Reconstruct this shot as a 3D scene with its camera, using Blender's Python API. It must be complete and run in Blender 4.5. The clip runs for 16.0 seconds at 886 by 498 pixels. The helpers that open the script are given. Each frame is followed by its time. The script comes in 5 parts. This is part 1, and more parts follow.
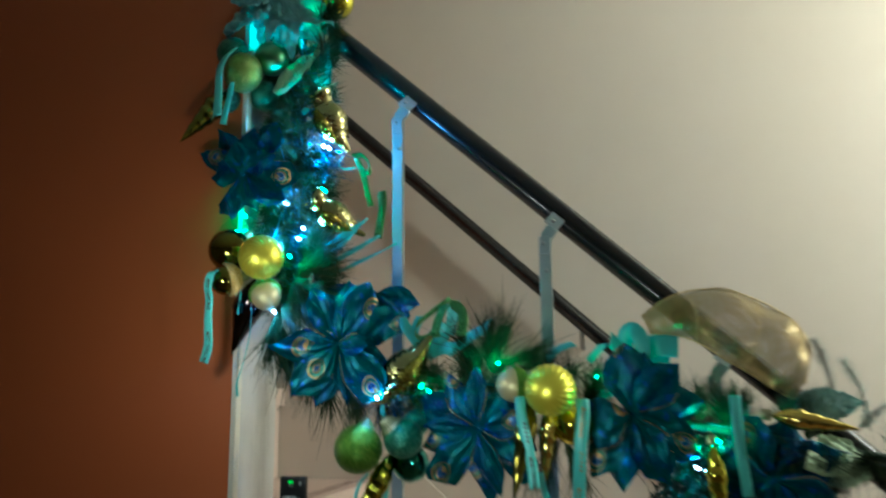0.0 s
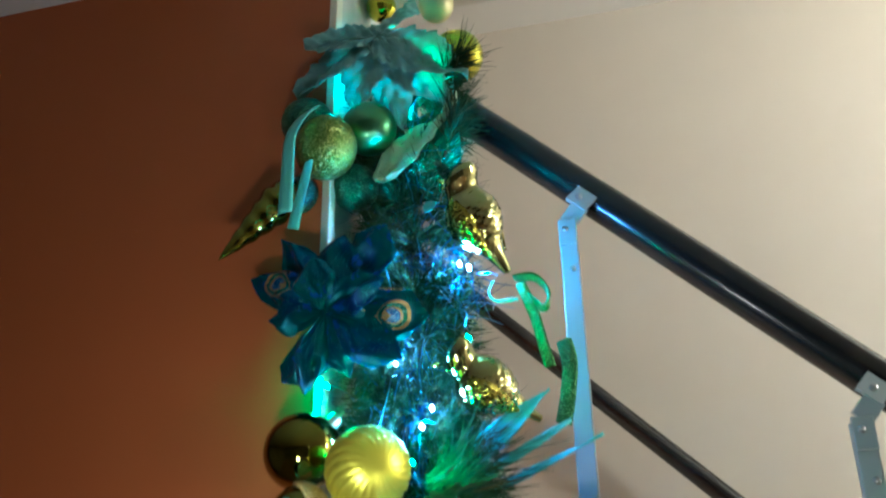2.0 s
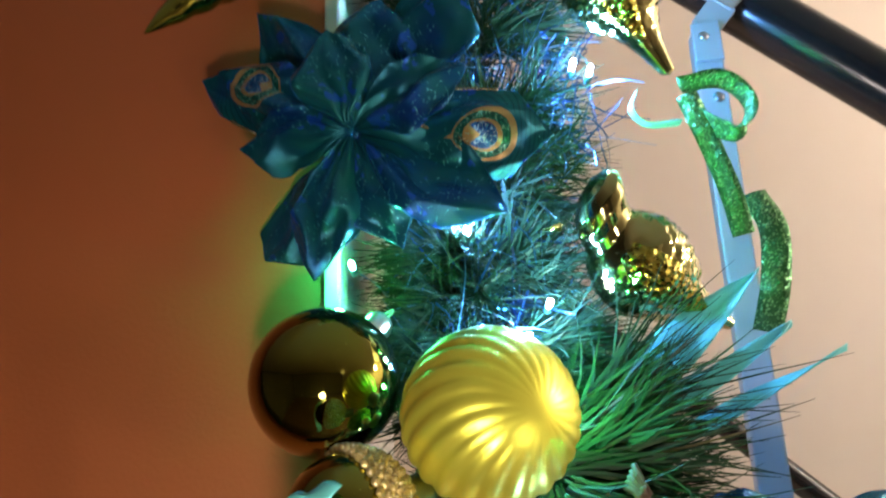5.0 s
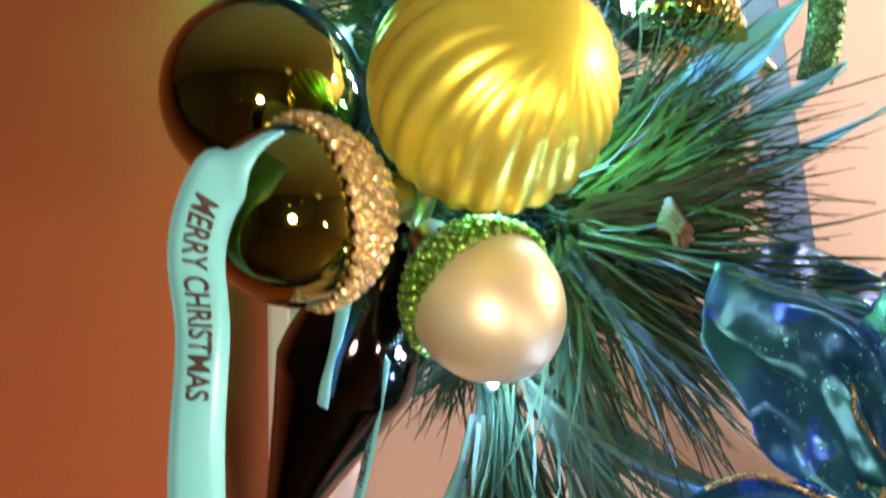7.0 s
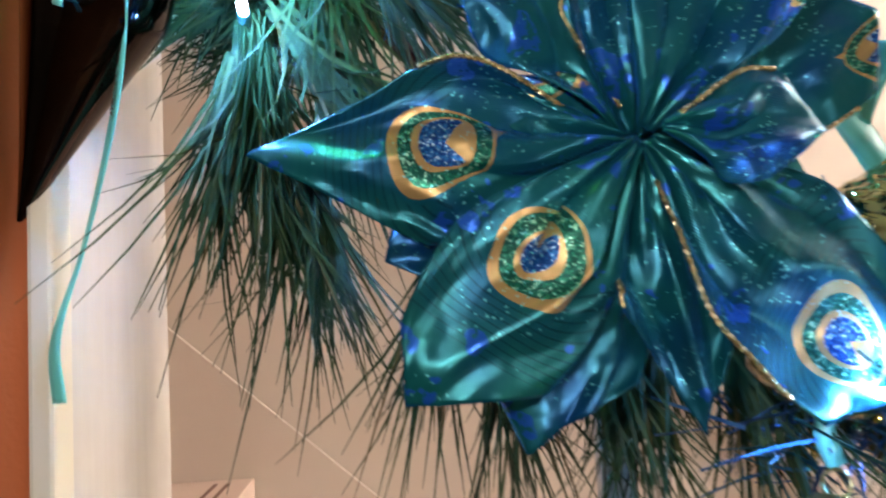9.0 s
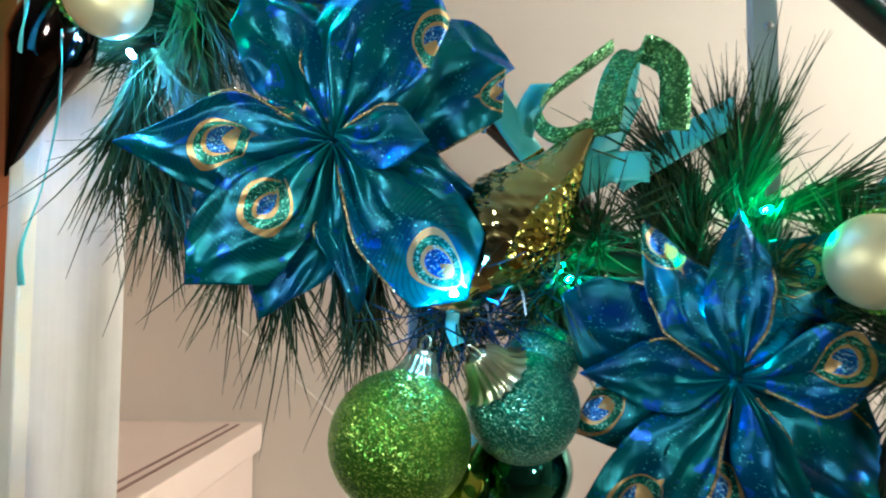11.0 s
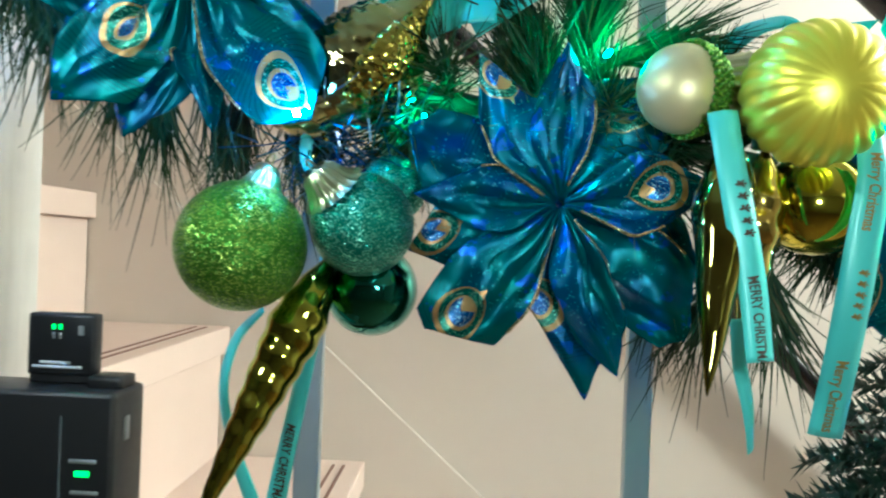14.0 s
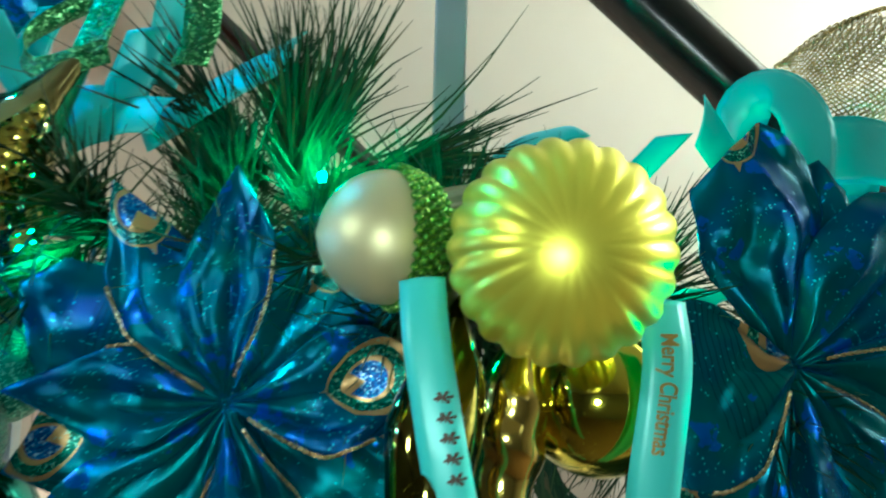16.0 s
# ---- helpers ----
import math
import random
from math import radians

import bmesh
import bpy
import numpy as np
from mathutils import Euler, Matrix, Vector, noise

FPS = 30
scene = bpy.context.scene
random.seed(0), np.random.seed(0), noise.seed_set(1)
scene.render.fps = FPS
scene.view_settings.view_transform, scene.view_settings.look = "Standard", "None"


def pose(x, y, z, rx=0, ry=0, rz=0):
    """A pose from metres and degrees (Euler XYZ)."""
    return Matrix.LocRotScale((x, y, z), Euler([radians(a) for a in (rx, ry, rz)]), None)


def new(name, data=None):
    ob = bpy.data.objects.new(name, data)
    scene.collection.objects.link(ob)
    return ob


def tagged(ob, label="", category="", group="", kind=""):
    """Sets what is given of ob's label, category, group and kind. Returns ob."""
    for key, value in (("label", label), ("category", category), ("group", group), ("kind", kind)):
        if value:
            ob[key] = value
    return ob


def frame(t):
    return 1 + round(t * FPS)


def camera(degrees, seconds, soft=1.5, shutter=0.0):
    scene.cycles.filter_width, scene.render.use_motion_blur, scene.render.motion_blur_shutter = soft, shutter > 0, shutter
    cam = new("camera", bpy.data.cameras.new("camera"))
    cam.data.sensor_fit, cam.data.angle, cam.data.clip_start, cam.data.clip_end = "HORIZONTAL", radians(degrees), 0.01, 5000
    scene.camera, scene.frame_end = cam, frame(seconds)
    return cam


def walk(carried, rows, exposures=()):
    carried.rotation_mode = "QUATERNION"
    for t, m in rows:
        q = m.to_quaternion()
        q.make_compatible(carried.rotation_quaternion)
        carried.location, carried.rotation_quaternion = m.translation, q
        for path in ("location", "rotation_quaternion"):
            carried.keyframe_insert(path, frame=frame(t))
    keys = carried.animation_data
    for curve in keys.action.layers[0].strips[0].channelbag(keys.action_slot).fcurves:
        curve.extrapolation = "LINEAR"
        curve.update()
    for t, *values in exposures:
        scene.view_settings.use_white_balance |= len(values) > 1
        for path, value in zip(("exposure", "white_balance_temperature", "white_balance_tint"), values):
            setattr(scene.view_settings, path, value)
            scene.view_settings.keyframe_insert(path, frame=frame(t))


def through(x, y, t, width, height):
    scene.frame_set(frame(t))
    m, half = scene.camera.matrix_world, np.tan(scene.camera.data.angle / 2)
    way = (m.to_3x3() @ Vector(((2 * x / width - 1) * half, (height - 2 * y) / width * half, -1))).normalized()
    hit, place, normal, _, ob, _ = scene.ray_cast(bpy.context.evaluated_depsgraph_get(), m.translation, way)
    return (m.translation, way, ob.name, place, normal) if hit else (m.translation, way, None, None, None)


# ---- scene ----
cam = camera(58.9, 16.0, soft=2.1, shutter=0.5)
METRES, EYE, TILT, LEAN, TURN = 1.6125, 1.65, 10.25, 0.5, 13.0
ROWS = [
    (0.0, 0.0, 0.0, 0.0, -0.0, 0.0, 0.0),
    (0.5, -0.0168, 0.0982, -0.0054, 3.52, 3.13, 1.03),
    (1.0, -0.0295, 0.1873, -0.0075, 6.3, 6.16, 0.84),
    (1.5, -0.0675, 0.2507, -0.0082, 4.88, 9.86, 0.38),
    (2.0, -0.1055, 0.2928, 0.0206, 1.48, 11.04, 0.72),
    (2.5, -0.1159, 0.3087, 0.0516, -0.87, 10.39, 0.87),
    (3.0, -0.1353, 0.3343, 0.0563, -3.29, 8.86, 1.22),
    (3.5, -0.1551, 0.3746, 0.0459, -4.38, 7.21, 1.14),
    (6.0, -0.1649, 0.5061, -0.0148, -7.11, 5.85, 0.63),
    (6.5, -0.1649, 0.5142, -0.0247, -8.06, 3.51, 0.57),
    (7.0, -0.1708, 0.5199, -0.0323, -9.07, 1.48, 0.95),
    (7.5, -0.1595, 0.525, -0.0501, -10.32, 0.05, 1.1),
    (8.0, -0.1493, 0.5278, -0.0662, -13.2, -2.54, 0.55),
    (8.5, -0.1487, 0.5202, -0.0761, -14.95, -4.56, -0.04),
    (9.0, -0.1477, 0.5069, -0.0819, -16.83, -5.24, -0.54),
    (9.5, -0.1334, 0.482, -0.0849, -16.54, -5.35, -1.33),
    (10.0, -0.1166, 0.4536, -0.0857, -14.76, -5.99, -1.98),
    (12.5, -0.0858, 0.3567, -0.0918, -9.32, -5.94, -3.47),
    (13.0, -0.0834, 0.3558, -0.1047, -9.16, -8.59, -3.21),
    (13.5, -0.0657, 0.3603, -0.1064, -9.73, -10.01, -3.53),
    (14.0, -0.0517, 0.3699, -0.1095, -10.69, -10.03, -4.59),
    (14.5, -0.0349, 0.3788, -0.1041, -12.67, -8.75, -5.15),
    (15.0, -0.0114, 0.3901, -0.0976, -14.62, -6.04, -4.97),
    (15.5, 0.008, 0.4143, -0.0941, -15.09, -4.47, -4.9),
    (16.0, 0.0238, 0.4318, -0.092, -15.1, -3.3, -4.61),
]
walk(cam, [(t, pose(0, 0, EYE, TILT, LEAN, TURN) @ pose(METRES * x, METRES * y, METRES * z, 90 + pitch, roll, yaw)) for t, x, y, z, yaw, pitch, roll in ROWS],
     exposures=[(0, 0.78, 5800, -5), (1.5, 1.25, 5850, 2), (3.5, 1.35, 6050, 4), (6.0, 1.55, 7500, 32), (6.5, 1.5, 7600, 27), (7.0, 1.7, 7900, 44), (8.0, 1.8, 7500, 36), (8.5, 1.7, 7200, 25), (9.0, 1.6, 6900, 23), (10.2, 1.68, 6200, 11), (12.5, 1.68, 5800, 4), (14.0, 1.92, 5550, -3), (16.0, 1.65, 5500, -13)])

# ---- world and lights ----
world = bpy.data.worlds.new("night")
scene.world = world
world.use_nodes = True
world.node_tree.nodes["Background"].inputs[0].default_value = (0.02, 0.022, 0.03, 1)
world.node_tree.nodes["Background"].inputs[1].default_value = 0.3


def lamp(name, place, watts, colour, radius):
    data = bpy.data.lights.new(name, "POINT")
    data.energy, data.color, data.shadow_soft_size = watts, colour, radius
    ob = new(name, data)
    ob.location = place
    return ob


lamp("stairwell_light", (1.80, 1.22, 2.42), 46.0, (1.0, 0.95, 0.86), 0.10)
# weak unseen light added for the room behind, its place assumed
lamp("room_ceiling_light", (1.4, -1.2, 2.2), 0.35, (1.0, 0.92, 0.80), 0.15)
# two fixed lamps added in place of one phone light that travels
lamp("phone_light", (-0.465, 0.715, 1.725), 0.58, (1.0, 0.98, 0.92), 0.018)
lamp("phone_light", (-0.140, 0.640, 1.605), 0.50, (1.0, 0.98, 0.92), 0.016)

# ---- materials ----


class Mat:
    """A node material with a Principled shader and short ways to add textures."""

    def __init__(self, name, colour, rough=0.5, metal=0.0, **more):
        self.m = bpy.data.materials.new(name)
        self.m.use_nodes = True
        self.t = self.m.node_tree
        self.b = self.t.nodes["Principled BSDF"]
        self.set(Base_Color=(*colour, 1), Roughness=rough, Metallic=metal, **more)
        self.colour = colour

    def set(self, **values):
        for k, v in values.items():
            self.b.inputs[k.replace("_", " ")].default_value = v

    def node(self, kind, **inputs):
        n = self.t.nodes.new(kind)
        for k, v in inputs.items():
            k = k.replace("_", " ")
            if isinstance(v, bpy.types.NodeSocket):
                self.t.links.new(v, n.inputs[k])
            else:
                n.inputs[k].default_value = v
        return n

    def link(self, a, b):
        self.t.links.new(a, self.b.inputs[b] if isinstance(b, str) else b)

    def coords(self, which="Object"):
        return self.t.nodes.new("ShaderNodeTexCoord").outputs[which]

    def noise(self, scale, detail=4.0, which="Object", rough=0.6):
        return self.node("ShaderNodeTexNoise", Vector=self.coords(which), Scale=scale, Detail=detail, Roughness=rough).outputs[0]

    def ramp(self, fac, *stops):
        r = self.t.nodes.new("ShaderNodeValToRGB")
        self.t.links.new(fac, r.inputs[0])
        while len(r.color_ramp.elements) < len(stops):
            r.color_ramp.elements.new(0.5)
        for e, (p, c) in zip(r.color_ramp.elements, stops):
            e.position, e.color = p, (*c, 1)
        return r.outputs[0]

    def math(self, op, a, b=0.0, c=0.0):
        n = self.t.nodes.new("ShaderNodeMath")
        n.operation = op
        for k, v in enumerate((a, b, c)):
            if isinstance(v, bpy.types.NodeSocket):
                self.t.links.new(v, n.inputs[k])
            else:
                n.inputs[k].default_value = v
        return n.outputs[0]

    def mix(self, fac, a, b):
        n = self.t.nodes.new("ShaderNodeMix")
        n.data_type = "RGBA"
        for k, v in ((0, fac), (6, a), (7, b)):
            if isinstance(v, bpy.types.NodeSocket):
                self.t.links.new(v, n.inputs[k])
            else:
                n.inputs[k].default_value = v if k == 0 else (*v, 1)
        return n.outputs[2]

    def bump(self, height, strength=0.3, distance=0.001):
        n = self.node("ShaderNodeBump", Height=height, Strength=strength, Distance=distance)
        self.link(n.outputs[0], "Normal")
        return self


def mottled(name, colour, rough=0.6, metal=0.0, spread=0.15, scale=6.0, fine=300.0, strength=0.15, **more):
    """A surface whose colour drifts at two scales, with a fine grain."""
    m = Mat(name, colour, rough, metal, **more)
    dark, light = [c * (1 - spread) for c in colour], [min(1, c * (1 + spread)) for c in colour]
    m.link(m.mix(m.noise(scale), dark, light), "Base Color")
    m.link(m.math("MULTIPLY_ADD", m.noise(scale * 4), 0.2, rough - 0.1), "Roughness")
    return m.bump(m.noise(fine, 3), strength, 0.0006)


ORANGE = mottled("orange_wall_paint", (0.50, 0.125, 0.035), 0.62, 0, 0.07, 3.0, 420, 0.25).m
# the room's dimness is put into this colour, so mirrors reflect dark walls
DIM = mottled("dim_room_wall", (0.15, 0.145, 0.11), 0.65, 0, 0.08, 3.0, 420, 0.25).m
BEIGE = mottled("beige_wallpaper", (0.63, 0.57, 0.49), 0.55, 0, 0.04, 2.5, 350, 0.35).m


def whitewash():
    """Whitewashed wood with the grain running upright."""
    m = Mat("whitewashed_wood", (0.58, 0.55, 0.50), 0.6)
    flow = m.node("ShaderNodeVectorMath", Vector=m.coords())
    flow.operation = "MULTIPLY"
    flow.inputs[1].default_value = (60, 60, 3.5)
    grain = m.node("ShaderNodeTexNoise", Vector=flow.outputs[0], Scale=1.6, Detail=6.0, Roughness=0.65).outputs[0]
    patch = m.noise(22, 4)
    m.link(m.mix(m.math("MULTIPLY", m.math("ADD", grain, patch), 0.5), (0.40, 0.37, 0.34), (0.74, 0.71, 0.66)), "Base Color")
    return m.bump(grain, 0.3, 0.0008).m


TRIM = whitewash()
CREAM = mottled("cream_edge_strip", (0.72, 0.66, 0.52), 0.45, 0, 0.05, 10, 200, 0.1).m
WHITE = mottled("ceiling_white", (0.78, 0.77, 0.73), 0.8, 0, 0.03, 3, 260, 0.4).m
STEP = mottled("pale_step_laminate", (0.68, 0.54, 0.46), 0.5, 0, 0.06, 8, 200, 0.1).m
FLOOR = mottled("brown_floor_boards", (0.22, 0.13, 0.07), 0.4, 0, 0.3, 5, 120, 0.2).m
BLACKRAIL = mottled("black_rail_cover", (0.012, 0.011, 0.011), 0.22, 0, 0.3, 30, 500, 0.05).m
ALU = mottled("brushed_aluminium", (0.42, 0.46, 0.46), 0.42, 0.35, 0.08, 40, 700, 0.1).m
STEEL = mottled("screw_steel", (0.5, 0.5, 0.5), 0.3, 1.0, 0.1, 90, 900, 0.05).m
BLACKPLASTIC = mottled("black_plastic", (0.012, 0.013, 0.014), 0.38, 0, 0.2, 60, 900, 0.12).m
PALEINK = Mat("pale_print", (0.75, 0.78, 0.78), 0.5).m
INK = Mat("dark_print", (0.05, 0.035, 0.02), 0.5).m
GOLDINK = Mat("gold_print", (0.42, 0.28, 0.08), 0.35, 0.6).m


def shiny(name, colour, rough, fine=0.02):
    """Lacquered metal of a glass ornament, faintly uneven and dusty."""
    m = Mat(name, colour, rough, 1.0, Coat_Weight=0.4, Coat_Roughness=0.06)
    m.link(m.mix(m.noise(60), [c * 0.85 for c in colour], [min(1, c * 1.1) for c in colour]), "Base Color")
    speck = m.math("GREATER_THAN", m.noise(900, 2), 0.72)
    m.link(m.math("MULTIPLY_ADD", speck, 0.3, rough), "Roughness")
    return m.bump(m.noise(35, 2), fine, 0.002).m


BIRDGLASS = shiny("olive_bird_glass", (0.38, 0.36, 0.14), 0.10)


def feathered(name, colour):
    """Mirror glass embossed with rows of small feathers."""
    m = Mat(name, colour, 0.12, 1.0)
    cells = m.node("ShaderNodeTexVoronoi", Vector=m.coords(), Scale=330.0)
    m.link(m.mix(m.noise(90), [c * 0.7 for c in colour], [min(1, c * 1.2) for c in colour]), "Base Color")
    return m.bump(cells.outputs["Distance"], 0.8, 0.0016).m


FEATHER = feathered("embossed_gold_wing", (0.40, 0.35, 0.06))
OLIVE = shiny("olive_gold_mirror", (0.20, 0.185, 0.018), 0.05)
GOLDLIME = shiny("lime_gold_mirror", (0.62, 0.60, 0.05), 0.09)
DROPGOLD = shiny("dark_lime_mirror", (0.34, 0.36, 0.03), 0.09)
GOLD = shiny("gold_mirror", (0.78, 0.64, 0.14), 0.12)
TEALCHROME = shiny("teal_mirror", (0.02, 0.22, 0.17), 0.06)
DARKCHROME = shiny("dark_bronze_mirror", (0.035, 0.022, 0.018), 0.07)
GREENSATIN = shiny("green_satin_metal", (0.10, 0.36, 0.16), 0.30)
RIDGED = mottled("lime_gold_satin", (0.84, 0.80, 0.09), 0.36, 0.75, 0.06, 40, 900, 0.05).m
PEARL = mottled("champagne_pearl", (0.70, 0.65, 0.36), 0.46, 0.6, 0.04, 50, 900, 0.06).m
SILVER = shiny("silver_cap", (0.42, 0.46, 0.28), 0.28)


def glitter(name, colour, sparkle, base=0.3, scale=1300.0):
    """Glitter: tiny flakes, each tilted its own way."""
    m = Mat(name, colour, base, 0.75)
    v = m.node("ShaderNodeTexVoronoi", Vector=m.coords(), Scale=scale)
    geo = m.t.nodes.new("ShaderNodeNewGeometry").outputs["Normal"]
    off = m.node("ShaderNodeVectorMath", Vector=v.outputs["Color"])
    off.operation = "SUBTRACT"
    off.inputs[1].default_value = (0.5, 0.5, 0.5)
    size = m.t.nodes.new("ShaderNodeVectorMath")
    size.operation = "SCALE"
    m.t.links.new(off.outputs[0], size.inputs[0])
    size.inputs["Scale"].default_value = 0.95
    add = m.t.nodes.new("ShaderNodeVectorMath")
    m.t.links.new(geo, add.inputs[0])
    m.t.links.new(size.outputs[0], add.inputs[1])
    nor = m.t.nodes.new("ShaderNodeVectorMath")
    nor.operation = "NORMALIZE"
    m.t.links.new(add.outputs[0], nor.inputs[0])
    m.link(nor.outputs[0], "Normal")
    pick = m.math("GREATER_THAN", m.node("ShaderNodeSeparateColor", Color=v.outputs["Color"]).outputs[0], 0.82)
    m.link(m.mix(pick, colour, sparkle), "Base Color")
    return m.m


GREENGLITTER = glitter("green_glitter", (0.075, 0.25, 0.025), (0.42, 0.68, 0.12), 0.3, 1800.0)
OLIVEGLITTER = glitter("olive_glitter", (0.11, 0.19, 0.03), (0.50, 0.62, 0.18), 0.3, 1700.0)
TEALGLITTER = glitter("teal_glitter", (0.02, 0.23, 0.165), (0.25, 0.74, 0.55), 0.3, 1800.0)
DEEPGLITTER = glitter("deep_green_glitter", (0.015, 0.11, 0.07), (0.15, 0.50, 0.32), 0.3, 1800.0)
GOLDGLITTER = glitter("gold_glitter", (0.66, 0.50, 0.20), (1.0, 0.86, 0.50))
CORDGOLD = glitter("pale_gold_cord", (0.36, 0.30, 0.15), (0.95, 0.88, 0.62), 0.25, 1100)
RIBBONGLITTER = glitter("green_glitter_ribbon", (0.03, 0.15, 0.045), (0.20, 0.52, 0.20), 0.38, 1400)


def satin_maker():
    """Shot teal and blue satin with a printed peacock eye; the UV runs outwards and across from the eye's middle, in eye radii."""
    m = Mat("peacock_satin", (0.0, 0.12, 0.13), 0.34, 0.66, Sheen_Weight=0.35, Sheen_Roughness=0.4, Sheen_Tint=(0.02, 0.22, 0.9, 1), Anisotropic=0.4)
    uv = m.node("ShaderNodeSeparateXYZ", Vector=m.coords("UV"))
    du, dv = uv.outputs[0], uv.outputs[1]
    chance = m.t.nodes.new("ShaderNodeObjectInfo").outputs["Random"]
    # the cloth's blue sheen, which shifts with angle, is put into the colour
    shot = m.ramp(m.noise(26, 2), (0.36, (0.0, 0.150, 0.145)), (0.50, (0.0, 0.105, 0.165)), (0.62, (0.0, 0.045, 0.22)))
    teal = m.ramp(m.noise(40, 3), (0.4, (0.0, 0.12, 0.115)), (0.65, (0.003, 0.21, 0.175)))
    base = m.mix(m.math("MULTIPLY", m.math("FRACT", m.math("MULTIPLY", chance, 7.0)), 0.6), shot, teal)
    side = m.math("MULTIPLY", dv, m.math("SUBTRACT", 1.0, m.math("MULTIPLY", du, 0.30)))
    wide = m.math("MULTIPLY", side, side)

    def disc(shift, radius):
        d = m.math("SUBTRACT", du, shift)
        return m.math("LESS_THAN", m.math("SQRT", m.math("ADD", m.math("MULTIPLY", d, d), wide)), radius)
    r = m.math("SQRT", m.math("ADD", m.math("MULTIPLY", du, du), wide))
    flake = m.node("ShaderNodeTexVoronoi", Vector=m.coords(), Scale=1900.0)
    pick = m.node("ShaderNodeSeparateColor", Color=flake.outputs["Color"])
    fl = pick.outputs[0]
    bluegl = m.ramp(fl, (0.45, (0.0, 0.045, 0.20)), (0.85, (0.01, 0.20, 0.55)), (0.95, (0.45, 0.75, 0.95)))
    greengl = m.ramp(fl, (0.5, (0.0, 0.075, 0.055)), (0.85, (0.0, 0.24, 0.15)), (0.96, (0.3, 0.75, 0.55)))
    gold = (0.44, 0.30, 0.12)
    across = m.math("ABSOLUTE", dv)
    # the drop's sharp end towards the root, then the rings
    point = m.math("MULTIPLY", m.math("LESS_THAN", m.math("SUBTRACT", m.math("MULTIPLY", across, 2.4), m.math("ADD", du, 1.24)), 0.0), m.math("LESS_THAN", du, -0.6))
    c = m.mix(m.math("MAXIMUM", disc(0.0, 1.0), point), base, gold)
    c = m.mix(disc(-0.07, 0.88), c, greengl)
    c = m.mix(disc(-0.04, 0.60), c, gold)
    c = m.mix(disc(-0.08, 0.50), c, bluegl)
    heart = m.math("LESS_THAN", m.math("ADD", m.math("MULTIPLY", across, 1.1), du), -0.08)
    c = m.mix(m.math("MULTIPLY", heart, disc(-0.09, 0.52)), c, gold)
    # fine barbs round the outer end of the eye
    sway = m.math("MULTIPLY", m.noise(70, 2), 2.2)
    barb = m.math("GREATER_THAN", m.math("SINE", m.math("ADD", m.math("MULTIPLY", m.math("ADD", du, m.math("MULTIPLY", r, 0.9)), 24.0), sway)), 0.72)
    barb = m.math("MULTIPLY", barb, m.math("MULTIPLY", m.math("GREATER_THAN", r, 1.08), m.math("LESS_THAN", r, 2.1)))
    barb = m.math("MULTIPLY", barb, m.math("GREATER_THAN", du, -0.2))
    c = m.mix(m.math("MULTIPLY", barb, 0.55), c, (0.0, 0.03, 0.045))
    spark = m.math("GREATER_THAN", pick.outputs[1], 0.975)
    spark = m.math("MULTIPLY", spark, m.math("GREATER_THAN", m.noise(30, 2), 0.50))
    c = m.mix(m.math("MULTIPLY", spark, 0.8), c, (0.15, 0.80, 0.85))
    # blue glints of the foil-like cloth, put into its colour as fine patches
    foil = m.math("MULTIPLY", m.math("GREATER_THAN", m.noise(75, 2), 0.63), m.math("GREATER_THAN", m.noise(420, 2), 0.42))
    foil = m.math("MULTIPLY", foil, m.math("GREATER_THAN", r, 1.05))
    c = m.mix(m.math("MULTIPLY", foil, 0.85), c, (0.01, 0.11, 0.62))
    m.link(c, "Base Color")
    m.link(m.math("MULTIPLY_ADD", foil, -0.08, 0.27), "Roughness")
    weave = m.node("ShaderNodeTexWave", Vector=m.coords(), Scale=620.0, Distortion=1.0)
    height = m.math("ADD", m.math("MULTIPLY", weave.outputs[1], 0.05), m.math("ADD", m.math("MULTIPLY", m.noise(60, 3), 0.9), m.math("MULTIPLY", foil, 0.05)))
    return m.bump(height, 0.5, 0.0022).m


SATIN = satin_maker()


def cloth(name, colour, rough=0.4, spread=0.25, sheen=0.5, through=0.0):
    m = Mat(name, colour, rough, 0.05, Sheen_Weight=sheen, Sheen_Tint=(*[min(1, c * 2) for c in colour], 1))
    if through:
        m.set(Transmission_Weight=0.0, Subsurface_Weight=through, Subsurface_Radius=(0.01, 0.01, 0.01), Subsurface_Scale=0.5)
    m.link(m.mix(m.noise(35, 5), [c * (1 - spread) for c in colour], [min(1, c * (1 + spread)) for c in colour]), "Base Color")
    weave = m.node("ShaderNodeTexWave", Vector=m.coords(), Scale=600.0, Distortion=2.0)
    return m.bump(m.math("ADD", m.math("MULTIPLY", weave.outputs[1], 0.05), m.noise(90, 4)), 0.3, 0.001).m


RIBBON = cloth("turquoise_satin_ribbon", (0.13, 0.64, 0.58), 0.33, 0.06, 0.3)
TEALLEAF = cloth("turquoise_satin_leaf", (0.09, 0.55, 0.52), 0.38, 0.15, 0.4)
ORGANZA = cloth("pale_turquoise_organza", (0.13, 0.31, 0.29), 0.5, 0.55, 0.4, 0.2)
MINTLEAF = cloth("pale_mint_leaf", (0.40, 0.58, 0.34), 0.55, 0.2, 0.3, 0.2)
DEEPLEAF = cloth("deep_teal_leaf", (0.02, 0.26, 0.26), 0.4, 0.3, 0.4)


